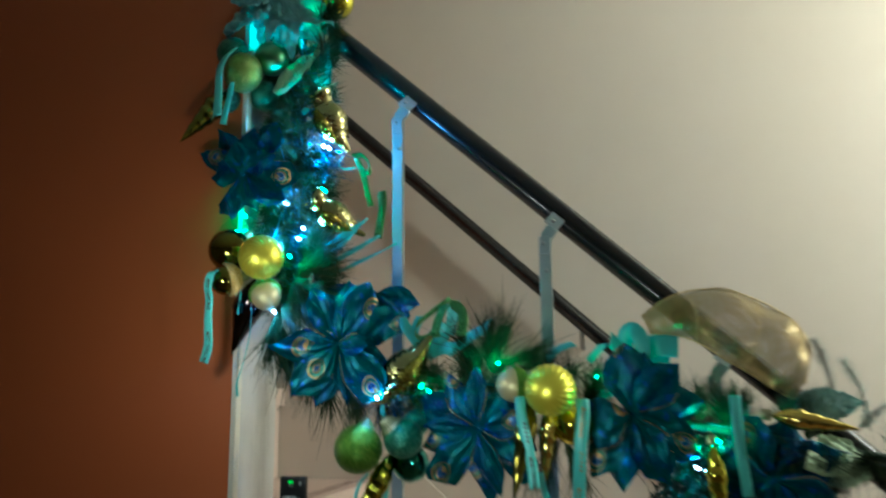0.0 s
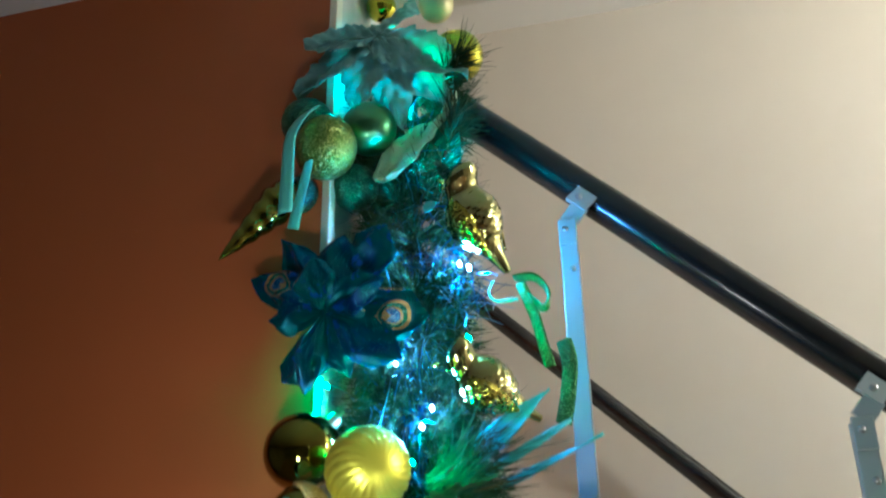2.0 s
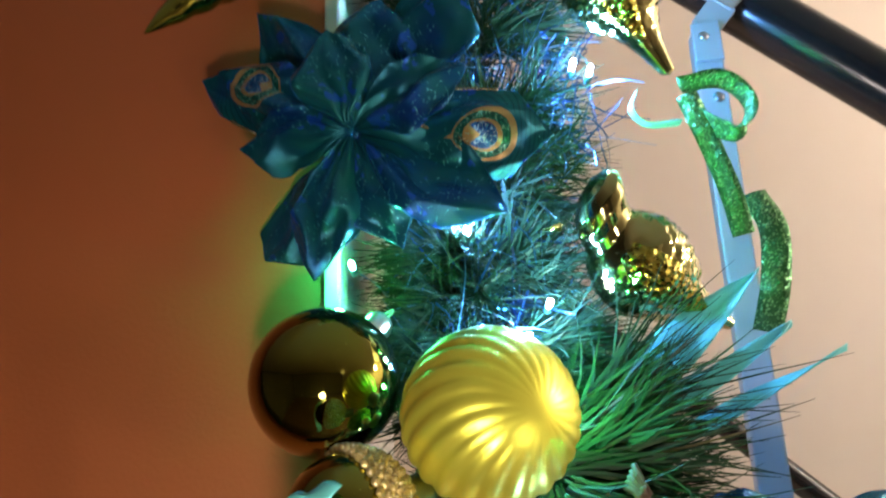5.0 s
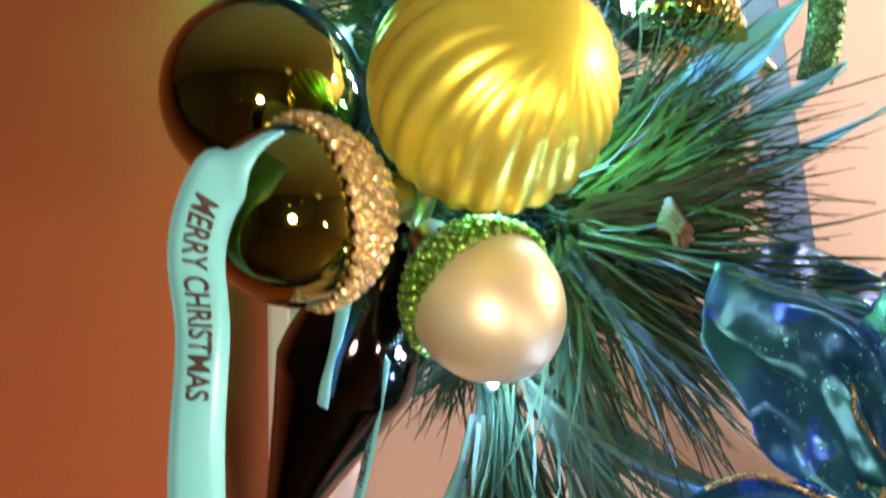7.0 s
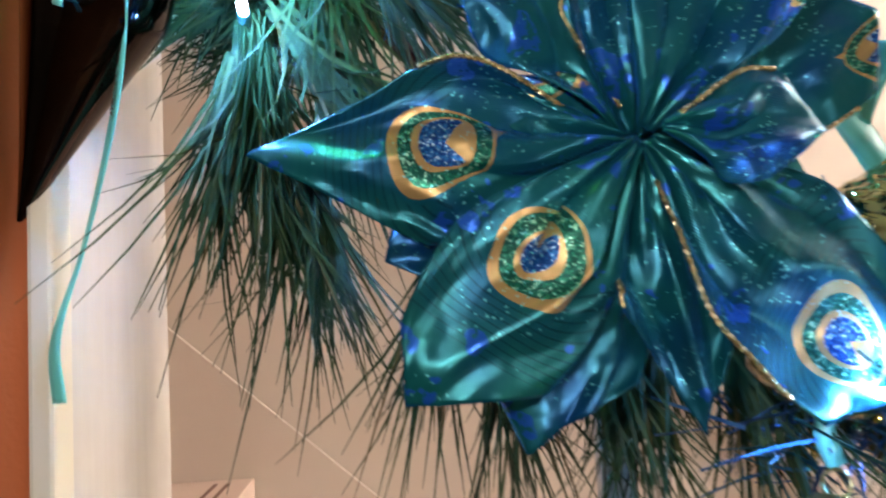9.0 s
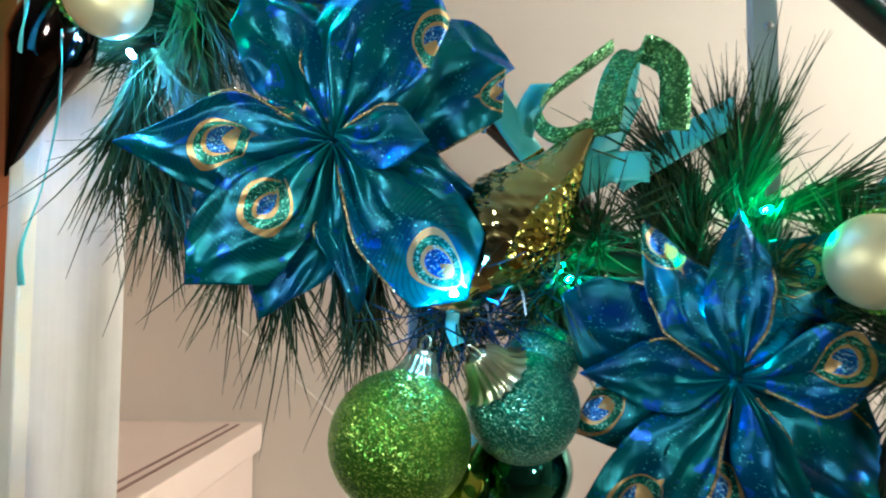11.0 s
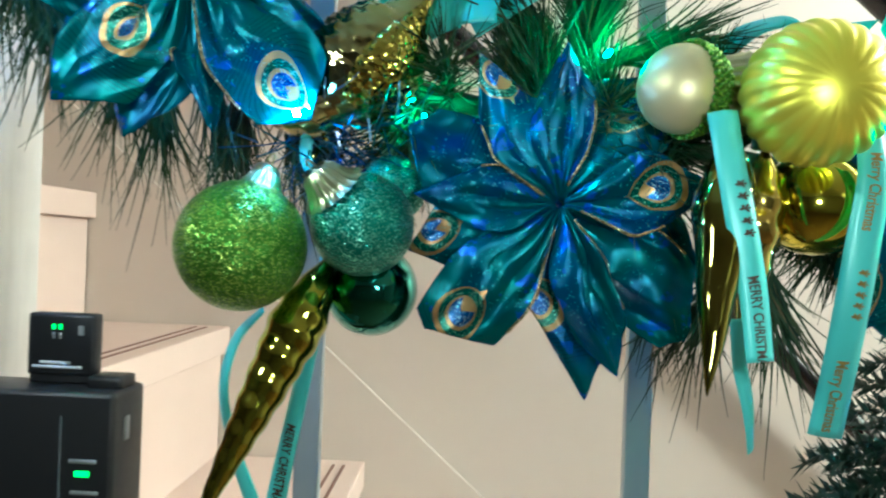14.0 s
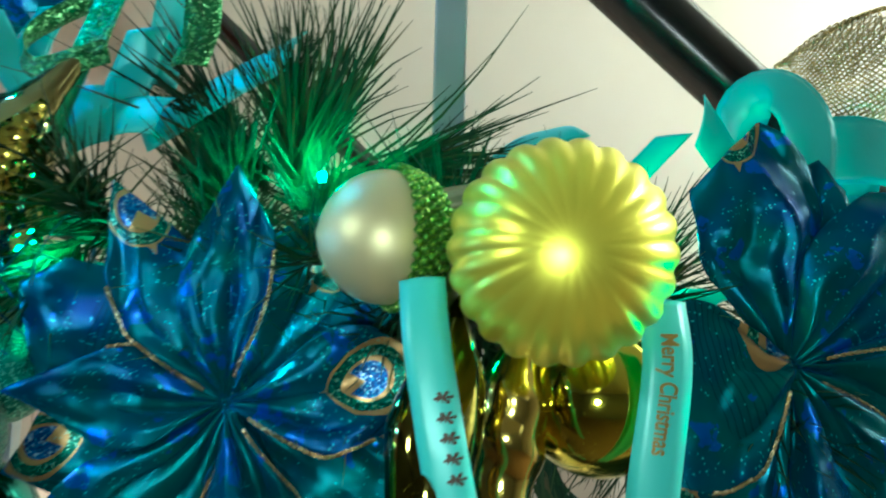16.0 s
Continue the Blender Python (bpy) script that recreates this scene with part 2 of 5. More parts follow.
def pine_maker():
    m = Mat("pine_needle_plastic", (0.02, 0.09, 0.035), 0.5, 0.0, Specular_IOR_Level=0.12)
    rnd = m.t.nodes.new("ShaderNodeNewGeometry").outputs["Random Per Island"]
    m.link(m.ramp(rnd, (0.0, (0.006, 0.024, 0.011)), (0.5, (0.014, 0.045, 0.018)), (0.85, (0.034, 0.066, 0.024)), (1.0, (0.09, 0.075, 0.03))), "Base Color")
    return m.m


PINE = pine_maker()


def tinsel_maker():
    m = Mat("tinsel_foil", (0.5, 0.6, 0.75), 0.34, 1.0)
    rnd = m.t.nodes.new("ShaderNodeNewGeometry").outputs["Random Per Island"]
    m.link(m.ramp(rnd, (0.0, (0.02, 0.16, 0.22)), (0.45, (0.03, 0.09, 0.28)), (0.85, (0.08, 0.24, 0.38)), (1.0, (0.45, 0.55, 0.70))), "Base Color")
    return m.m


TINSEL = tinsel_maker()
FIR = mottled("dark_fir_plastic", (0.010, 0.042, 0.024), 0.5, 0, 0.5, 25, 300, 0.2).m
TWIG = mottled("brown_twig", (0.10, 0.05, 0.025), 0.7, 0, 0.3, 80, 400, 0.5).m
BARKWIRE = mottled("green_wire_stem", (0.015, 0.05, 0.025), 0.6, 0, 0.3, 80, 400, 0.5).m
CLEARWIRE = Mat("teal_cable", (0.01, 0.10, 0.12), 0.3).m


def net_maker():
    """Open gold netting: threads with gaps, by the sheet's own UV."""
    m = Mat("gold_net_ribbon", (0.42, 0.31, 0.12), 0.4, 0.5)
    uv = m.node("ShaderNodeSeparateXYZ", Vector=m.coords("UV"))
    long = m.math("MULTIPLY", uv.outputs[0], 7.0)
    a = m.math("ADD", long, uv.outputs[1])
    b = m.math("SUBTRACT", long, uv.outputs[1])
    la = m.math("GREATER_THAN", m.math("ABSOLUTE", m.math("SINE", m.math("MULTIPLY", a, 36.0))), 0.945)
    lb = m.math("GREATER_THAN", m.math("ABSOLUTE", m.math("SINE", m.math("MULTIPLY", b, 36.0))), 0.945)
    m.link(m.math("MAXIMUM", la, lb), "Alpha")
    return m.m


NET = net_maker()


def glow(name, colour, strength):
    m = Mat(name, colour, 0.3)
    m.set(Emission_Color=(*colour, 1), Emission_Strength=strength)
    return m.m


LEDBLUE = glow("cool_white_led", (0.55, 0.72, 1.0), 90)
LEDGREEN = glow("green_led", (0.05, 1.0, 0.45), 45)
LEDCYAN = glow("cyan_led", (0.2, 0.85, 1.0), 50)
DISPLAY = glow("green_indicator", (0.06, 1.0, 0.10), 0.9)

# ---- mesh helpers ----


def mesh_of(bm, material, smooth=True):
    me = bpy.data.meshes.new("mesh")
    bm.normal_update()
    bm.to_mesh(me)
    bm.free()
    for m in material if isinstance(material, (list, tuple)) else [material]:
        me.materials.append(m)
    if smooth:
        me.polygons.foreach_set("use_smooth", [True] * len(me.polygons))
    return me


def part(name, bm, material, parent, label="", m=None, smooth=True):
    """Links a bmesh (or a mesh) as one object under a thing or a part."""
    me = bm if isinstance(bm, bpy.types.Mesh) else mesh_of(bm, material, smooth)
    ob = new(name, me)
    ob.parent = parent
    if m is not None:
        ob.matrix_basis = m
    return tagged(ob, label) if label else ob


def thing(name, m, label, category, group=""):
    ob = new(name)
    ob.empty_display_size = 0.01
    ob.matrix_basis = m
    return tagged(ob, label, category, group)


def solid(name, bm, material, label, category="", kind="", smooth=False):
    return tagged(new(name, mesh_of(bm, material, smooth)), label, category, "", kind)


def box(lo, hi, bevel=0.0, bm=None):
    bm = bm or bmesh.new()
    sx, sy, sz = [hi[k] - lo[k] for k in range(3)]
    m = Matrix.Translation([(lo[k] + hi[k]) / 2 for k in range(3)]) @ Matrix.Diagonal((sx, sy, sz, 1))
    made = bmesh.ops.create_cube(bm, size=1, matrix=m)["verts"]
    if bevel:
        edges = {e for v in made for e in v.link_edges}
        bmesh.ops.bevel(bm, geom=list(edges), offset=bevel, segments=2, affect="EDGES", profile=0.6)
    return bm


def tube(points, radius, sides=8, bm=None, flat=1.0):
    """A tube along points; radius is a number or a function of 0..1."""
    bm = bm or bmesh.new()
    pts = [Vector(p) for p in points]
    n, rings, up = len(pts), [], Vector((0.13, 0.21, 0.97))
    for i, p in enumerate(pts):
        d = (pts[min(i + 1, n - 1)] - pts[max(i - 1, 0)]).normalized()
        a = d.cross(up)
        a = (a if a.length > 0.05 else d.cross(Vector((1, 0, 0)))).normalized()
        b = a.cross(d).normalized()
        up = b
        r = radius(i / (n - 1)) if callable(radius) else radius
        rings.append([bm.verts.new(p + (a * math.cos(k * 2 * math.pi / sides) + b * flat * math.sin(k * 2 * math.pi / sides)) * r) for k in range(sides)])
    for r0, r1 in zip(rings, rings[1:]):
        for k in range(sides):
            bm.faces.new((r0[k], r0[(k + 1) % sides], r1[(k + 1) % sides], r1[k]))
    bm.faces.new(rings[0][::-1])
    bm.faces.new(rings[-1])
    return bm


def spline(points, n=24):
    """A smooth curve through points."""
    p = [Vector(q) for q in points]
    p = [p[0] * 2 - p[1]] + p + [p[-1] * 2 - p[-2]]
    out, spans = [], len(p) - 3
    for k in range(n + 1):
        s = min(k / n * spans, spans - 1e-6)
        i, f = int(s), s - int(s)
        a, b, c, d = p[i:i + 4]
        out.append(0.5 * (2 * b + (c - a) * f + (2 * a - 5 * b + 4 * c - d) * f * f + (3 * b - a - 3 * c + d) * f ** 3))
    return out


def lathe(profile, seg=48, shape=None):
    """A body of revolution about z from (radius, height) pairs; shape(angle, height) scales the radius."""
    bm = bmesh.new()
    rings = []
    for r, z in profile:
        if r < 1e-6:
            rings.append([bm.verts.new((0, 0, z))])
        else:
            rings.append([bm.verts.new((r * (shape(a, z) if shape else 1) * math.cos(a), r * (shape(a, z) if shape else 1) * math.sin(a), z))
                          for a in (k * 2 * math.pi / seg for k in range(seg))])
    for r0, r1 in zip(rings, rings[1:]):
        for k in range(seg):
            j = (k + 1) % seg
            if len(r0) == 1 and len(r1) > 1:
                bm.faces.new((r0[0], r1[k], r1[j]))
            elif len(r1) == 1 and len(r0) > 1:
                bm.faces.new((r0[k], r1[0], r0[j]))
            elif len(r0) > 1:
                bm.faces.new((r0[k], r1[k], r1[j], r0[j]))
    bmesh.ops.recalc_face_normals(bm, faces=bm.faces)
    return bm


def ball_profile(r, n=24):
    return [(r * math.sin(math.pi * k / n), -r * math.cos(math.pi * k / n)) for k in range(n + 1)]


def sheet(rows, thick=0.0006, bm=None, print_at=None):
    """A thin solid sheet from a grid of points, with its UV along and across (-1..1); print_at(u, v) gives the UV of a printed motif instead."""
    bm = bm or bmesh.new()
    uv = bm.loops.layers.uv.verify()
    nu, nv = len(rows), len(rows[0])
    P = [[Vector(p) for p in row] for row in rows]
    N = []
    for i in range(nu):
        line = []
        for j in range(nv):
            a = P[min(i + 1, nu - 1)][j] - P[max(i - 1, 0)][j]
            b = P[i][min(j + 1, nv - 1)] - P[i][max(j - 1, 0)]
            c = a.cross(b)
            line.append(c.normalized() if c.length > 1e-12 else Vector((0, 0, 1)))
        N.append(line)
    top = [[bm.verts.new(P[i][j] + N[i][j] * thick / 2) for j in range(nv)] for i in range(nu)]
    bot = [[bm.verts.new(P[i][j] - N[i][j] * thick / 2) for j in range(nv)] for i in range(nu)]
    where = {}
    for g in (top, bot):
        for i in range(nu):
            for j in range(nv):
                place = (i / (nu - 1), 2 * j / (nv - 1) - 1)
                where[g[i][j]] = print_at(*place) if print_at else place

    def face(vs):
        f = bm.faces.new(vs)
        for lo in f.loops:
            lo[uv].uv = where[lo.vert]
    for i in range(nu - 1):
        for j in range(nv - 1):
            face((top[i][j], top[i + 1][j], top[i + 1][j + 1], top[i][j + 1]))
            face((bot[i][j], bot[i][j + 1], bot[i + 1][j + 1], bot[i + 1][j]))
        face((top[i][0], bot[i][0], bot[i + 1][0], top[i + 1][0]))
        face((top[i][-1], top[i + 1][-1], bot[i + 1][-1], bot[i][-1]))
    for j in range(nv - 1):
        face((top[0][j], top[0][j + 1], bot[0][j + 1], bot[0][j]))
        face((top[-1][j], bot[-1][j], bot[-1][j + 1], top[-1][j + 1]))
    return bm


def aim(place, way, axis="Z", up="Y"):
    """A pose at place whose axis points along way."""
    return Matrix.Translation(place) @ Vector(way).to_track_quat(axis, up).to_matrix().to_4x4()


# ---- the setting ----
WALL_Y, WALL_END, WALL_BACK = 1.005, -0.526, 1.131      # the orange wall: its face, its end and its back
FAR_Y = 1.990                                            # the beige wall along the stairs
CEIL, WELL = 2.355, 2.960

solid("wall_1", box((-2.6, WALL_Y, 0), (WALL_END - 0.004, WALL_BACK, CEIL)), ORANGE, "matt burnt-orange painted room wall ending beside the stairs", "wall", "structure")
solid("trim_1", box((WALL_END - 0.004, WALL_Y + 0.013, 0), (WALL_END + 0.002, WALL_BACK + 0.002, CEIL), 0.001), TRIM, "whitewashed wooden casing over the end of the orange wall", "casing", "structure")
solid("trim_2", box((WALL_END - 0.004, WALL_Y - 0.003, 0), (WALL_END + 0.004, WALL_Y + 0.012, CEIL), 0.0015), CREAM, "narrow cream edge strip between orange wall and white casing", "trim", "structure")
solid("wall_2", box((-2.6, FAR_Y, -0.2), (2.6, FAR_Y + 0.1, WELL)), BEIGE, "plain beige papered wall along the staircase", "wall", "structure")
solid("wall_3", box((-2.7, -2.6, -0.2), (-2.6, FAR_Y + 0.1, WELL)), DIM, "unseen end wall darkened in colour for the dim room", "wall", "structure")
solid("wall_4", box((2.6, -2.6, -0.2), (2.7, FAR_Y + 0.1, WELL)), BEIGE, "plain papered end wall", "wall", "structure")
solid("wall_5", box((-2.7, -2.7, -0.2), (2.7, -2.6, WELL)), DIM, "unseen room wall with the dimness put into its colour", "wall", "structure")
solid("ceiling", box((-2.6, -2.6, CEIL), (2.6, WALL_BACK, CEIL + 0.1)), WHITE, "plain white room ceiling", "ceiling", "structure")
solid("wall_6", box((-2.6, WALL_BACK - 0.1, CEIL + 0.1), (2.6, WALL_BACK, WELL)), WHITE, "white bulkhead above the room ceiling beside the stairwell", "wall", "structure")
solid("ceiling_2", box((-2.6, WALL_BACK - 0.1, WELL), (2.6, FAR_Y + 0.1, WELL + 0.1)), WHITE, "plain white stairwell ceiling", "ceiling", "structure")
solid("floor", box((-2.6, -2.6, -0.1), (2.6, FAR_Y, 0)), FLOOR, "brown wooden floor boards", "floor", "structure")

TWIGDARK = mottled("brown_grip_strip", (0.22, 0.12, 0.09), 0.7, 0, 0.2, 30, 300, 0.2).m
# stairs that rise to the left behind the garland
SLOPE = 0.905
RUN, RISE = 0.250, 0.230


def staircase():
    st = tagged(new("staircase"), "pale laminate staircase with thick square nosings", "staircase", "", "structure")
    for k in range(-6, 7):
        x = -0.636 - k * RUN          # the nosing of this step
        z = 1.430 + k * RISE
        if z < 0.05:
            continue
        part("tread", box((x - RUN - 0.02, WALL_BACK + 0.01, z - 0.046), (x, FAR_Y - 0.016, z), 0.003), STEP, st, smooth=False)
        for g in (0.030, 0.048):
            part("grip_strip", box((x - g - 0.005, WALL_BACK + 0.05, z - 0.001), (x - g, FAR_Y - 0.05, z + 0.0012)), TWIGDARK, st, smooth=False)
        part("riser", box((x - 0.030, WALL_BACK + 0.012, z - RISE + 0.001), (x - 0.015, FAR_Y - 0.018, z - 0.047)), STEP, st, smooth=False)
    return st


staircase()


def sloped_board(name, x0, x1, z_at, y0, y1, below, material, label, category):
    """A board between two sloped lines, upright, from y0 to y1."""
    bm = bmesh.new()
    c = [(x0, z_at(x0)), (x1, z_at(x1)), (x1, z_at(x1) - below), (x0, z_at(x0) - below)]
    a = [bm.verts.new((x, y0, z)) for x, z in c]
    b = [bm.verts.new((x, y1, z)) for x, z in c]
    bm.faces.new(a)
    bm.faces.new(b[::-1])
    for k in range(4):
        bm.faces.new((a[k], b[k], b[(k + 1) % 4], a[(k + 1) % 4]))
    bmesh.ops.recalc_face_normals(bm, faces=bm.faces)
    return solid(name, bm, material, label, category, "structure")


sloped_board("baseboard", -1.9, 1.1, lambda x: 1.726 - 0.885 * (x + 0.834), FAR_Y - 0.014, FAR_Y - 0.002, 0.46, BEIGE, "beige skirting board climbing beside the steps", "skirting board")

# ---- rails ----


def rail_tube(y, x0, x1, z_at, r):
    n = 40
    return tube([(x0 + (x1 - x0) * k / n, y, z_at(x0 + (x1 - x0) * k / n)) for k in range(n + 1)], r, 24)


RAIL_Y = 1.112


def rail_z(x):
    return 2.111 - SLOPE * (x + 0.312)


def stair_rail():
    t = thing("stair_rail", Matrix(), "black handrail on flat aluminium balusters beside the stairs", "handrail")
    part("handrail", rail_tube(RAIL_Y + 0.012, -1.1, 1.3, lambda x: rail_z(x) - 0.004, 0.0188), BLACKRAIL, t, "glossy black rounded handrail")
    for k in range(-2, 6):
        x = -0.3215 + 0.2175 * k
        top = rail_z(x) - 0.062
        b = part("baluster", box((x - 0.0085, RAIL_Y - 0.012, top - 1.05), (x + 0.0085, RAIL_Y - 0.002, top), 0.0015), ALU, t, smooth=False)
        bm = box((x - 0.0085, RAIL_Y - 0.0155, top - 0.022), (x + 0.0085, RAIL_Y - 0.0125, top + 0.004), 0.001)
        # the bent tab leans from the baluster onto the rail's flank
        bmesh.ops.create_cube(bm, size=1, matrix=Matrix.Translation((x + 0.007, RAIL_Y - 0.010, top + 0.010)) @ Matrix.Rotation(radians(40), 4, "Y") @ Matrix.Diagonal((0.017, 0.004, 0.020, 1)))
        tab = Matrix.Translation((x + 0.015, RAIL_Y - 0.008, top + 0.026)) @ Matrix.Rotation(radians(42), 4, "Y") @ Matrix.Rotation(radians(-18), 4, "X")
        bmesh.ops.create_cube(bm, size=1, matrix=tab @ Matrix.Diagonal((0.022, 0.004, 0.020, 1)))
        br = part("bracket", bm, ALU, b, smooth=False)
        for dx, dz in ((-0.002, -0.006), (0.002, -0.045), (0.013, 0.026)):
            s = lathe([(0, 0.0016), (0.002, 0.0014), (0.0031, 0.0004), (0.0031, -0.003)], 14)
            part("screw", s, STEEL, b, m=aim((x + dx, RAIL_Y - 0.0155 if dz > -0.03 else RAIL_Y - 0.0125, top + dz), (0, -1, 0)))
    return t


stair_rail()


def wall_rail():
    t = thing("wall_handrail", Matrix(), "black handrail fixed along the beige stair wall", "handrail")
    part("handrail", rail_tube(1.930, -1.5, 0.9, lambda x: 1.720 - 0.916 * x, 0.0185), BLACKRAIL, t)
    for x in (-1.1, -0.1, 0.7):
        z = 1.720 - 0.916 * x
        part("wall_bracket", tube(spline([(x, 1.930, z - 0.015), (x, 1.935, z - 0.05), (x, 1.96, z - 0.06), (x, 1.989, z - 0.06)], 10), 0.006, 10), ALU, t)
    return t


wall_rail()

# ---- ornaments ----


def cap(t, z, r=0.006, way=1):
    """The little crimped metal cap and loop of an ornament."""
    bm = lathe([(0, z + way * 0.009), (r * 0.8, z + way * 0.009), (r, z + way * 0.007), (r * 1.05, z - way * 0.002)], 20, lambda a, h: 1 + 0.04 * math.cos(10 * a))
    c = part("cap", bm, SILVER, t)
    ring = [(0.0035 * math.cos(a), 0, z + way * (0.012 + 0.0035 * math.sin(a))) for a in (k * math.pi / 8 for k in range(17))]
    part("loop", tube(ring, 0.0005, 6), SILVER, c)


def ball(name, place, r, material, label, way=(0, 0, 1), group="", seg=56, stretch=1.0, crown=0.0):
    """A plain ball ornament whose cap points along way."""
    t = thing(name, aim(place, way), label, "ornament", group)
    part("sphere", lathe([(a, b * stretch) for a, b in ball_profile(r, 32)], seg), material, t)
    cap(t, r * stretch)
    if crown:
        pleats = lathe([(crown * 0.45, r + crown * 0.85), (crown * 0.7, r + crown * 0.6), (crown * 0.9, r + 0.001), (crown * 1.1, r * 0.93), (crown * 1.35, r * 0.86)], 72, lambda a, h: 1 + 0.06 * math.cos(18 * a))
        part("crown", pleats, SILVER, t, "flared silver crown with fine pleats")
    return t


def ridged_ball(place, r, way, label, swirl):
    """A satin ball with swirling ridges; its lower pole points along way."""
    t = thing("ridged_bauble", aim(place, way, "-Z"), label, "ornament", "ridged baubles")

    def shape(a, z):
        lat = max(0.0, 1 - (z / r) ** 2) ** 0.5
        w = math.cos(22 * (a + swirl * z / r))
        return 1 + 0.024 * lat ** 0.7 * (w - 0.45 * w * w)
    part("sphere", lathe(ball_profile(r, 60), 176, shape), RIDGED, t)
    cap(t, r)
    return t


def beads_on(t, name, r, z0, z1, material, count_rows=7, stretch=1.0, bead=0.0017):
    """Rows of small beads over a zone of a ball."""
    bm = bmesh.new()
    for i in range(count_rows):
        z = z0 + (z1 - z0) * (i + 0.5) / count_rows
        rr = max(0.002, (max(0.0, r * r - z * z)) ** 0.5)
        n = max(6, int(2 * math.pi * rr / (bead * 2.0)))
        for k in range(n):
            a = (k + 0.5 * (i % 2)) * 2 * math.pi / n
            bmesh.ops.create_icosphere(bm, subdivisions=1, radius=bead, matrix=Matrix.Translation((rr * math.cos(a), rr * math.sin(a), z * stretch)))
    return tagged(part(name, bm, material, t), kind="stuff")


def acorn(place, r, way, body, beads, label, stretch=1.25, crown=False):
    """An acorn ornament: a pointed nut whose tip lies along way, with a cap of glittering beads."""
    t = thing("acorn_ornament", aim(place, way, "-Z"), label, "ornament", "acorn ornaments")
    prof = []
    for k in range(37):
        a = math.pi * k / 36
        z = -math.cos(a)
        rr = math.sin(a)
        if z < 0:
            z *= stretch
            rr *= 1 - 0.10 * (z / stretch) ** 4
        prof.append((r * rr, r * z))
    prof = [(0, -r * stretch - 0.0008), (0.0016, -r * stretch - 0.0004)] + prof[2:]
    part("nut", lathe(prof, 56), body, t)
    c = part("bead_cap", lathe([(a * 1.05, b * 1.05) for a, b in ball_profile(r, 30) if b > r * 0.08] + [], 48), beads, t, "cap covered in small glittering beads")
    beads_on(c, "beading", r * 1.06, r * 0.08, r * 1.0, beads, 8, 1.0, r * 0.085)
    cap(t, r * 1.05)
    if crown:
        pleats = lathe([(r * 0.72, r * 0.80), (r * 0.80, r * 1.05), (r * 0.86, r * 1.35), (r * 0.95, r * 1.6)], 80, lambda a, h: 1 + 0.05 * math.cos(20 * a))
        part("crown", pleats, SILVER, t, "fluted silver crown")
    return t


def icicle(name, top, tip, r, material, label, turns=7.0, ridge=0.10, fat=0.28, taper=0.82):
    """A long pointed drop with a spiral ridge, hanging from top to tip."""
    top, tip = Vector(top), Vector(tip)
    length = (tip - top).length
    t = thing(name, aim(top, top - tip), label, "ornament", "pointed drop ornaments")
    prof = [(0, 0)]
    n = 90
    for k in range(1, n):
        s = k / n
        w = math.sin(math.pi * min(1, s / fat) / 2) if s < fat else (1 - (s - fat) / (1 - fat)) ** taper
        prof.append((r * max(0.012, w), -length * s))
    prof.append((0, -length))

    def shape(a, z):
        s = -z / length
        return 1 + ridge * math.cos(a - s * turns * 2 * math.pi) * min(1, s * 6) * (1 if s < 0.9 else 0.3)
    part("drop", lathe(prof, 48, shape), material, t)
    cap(t, 0.0)
    return t


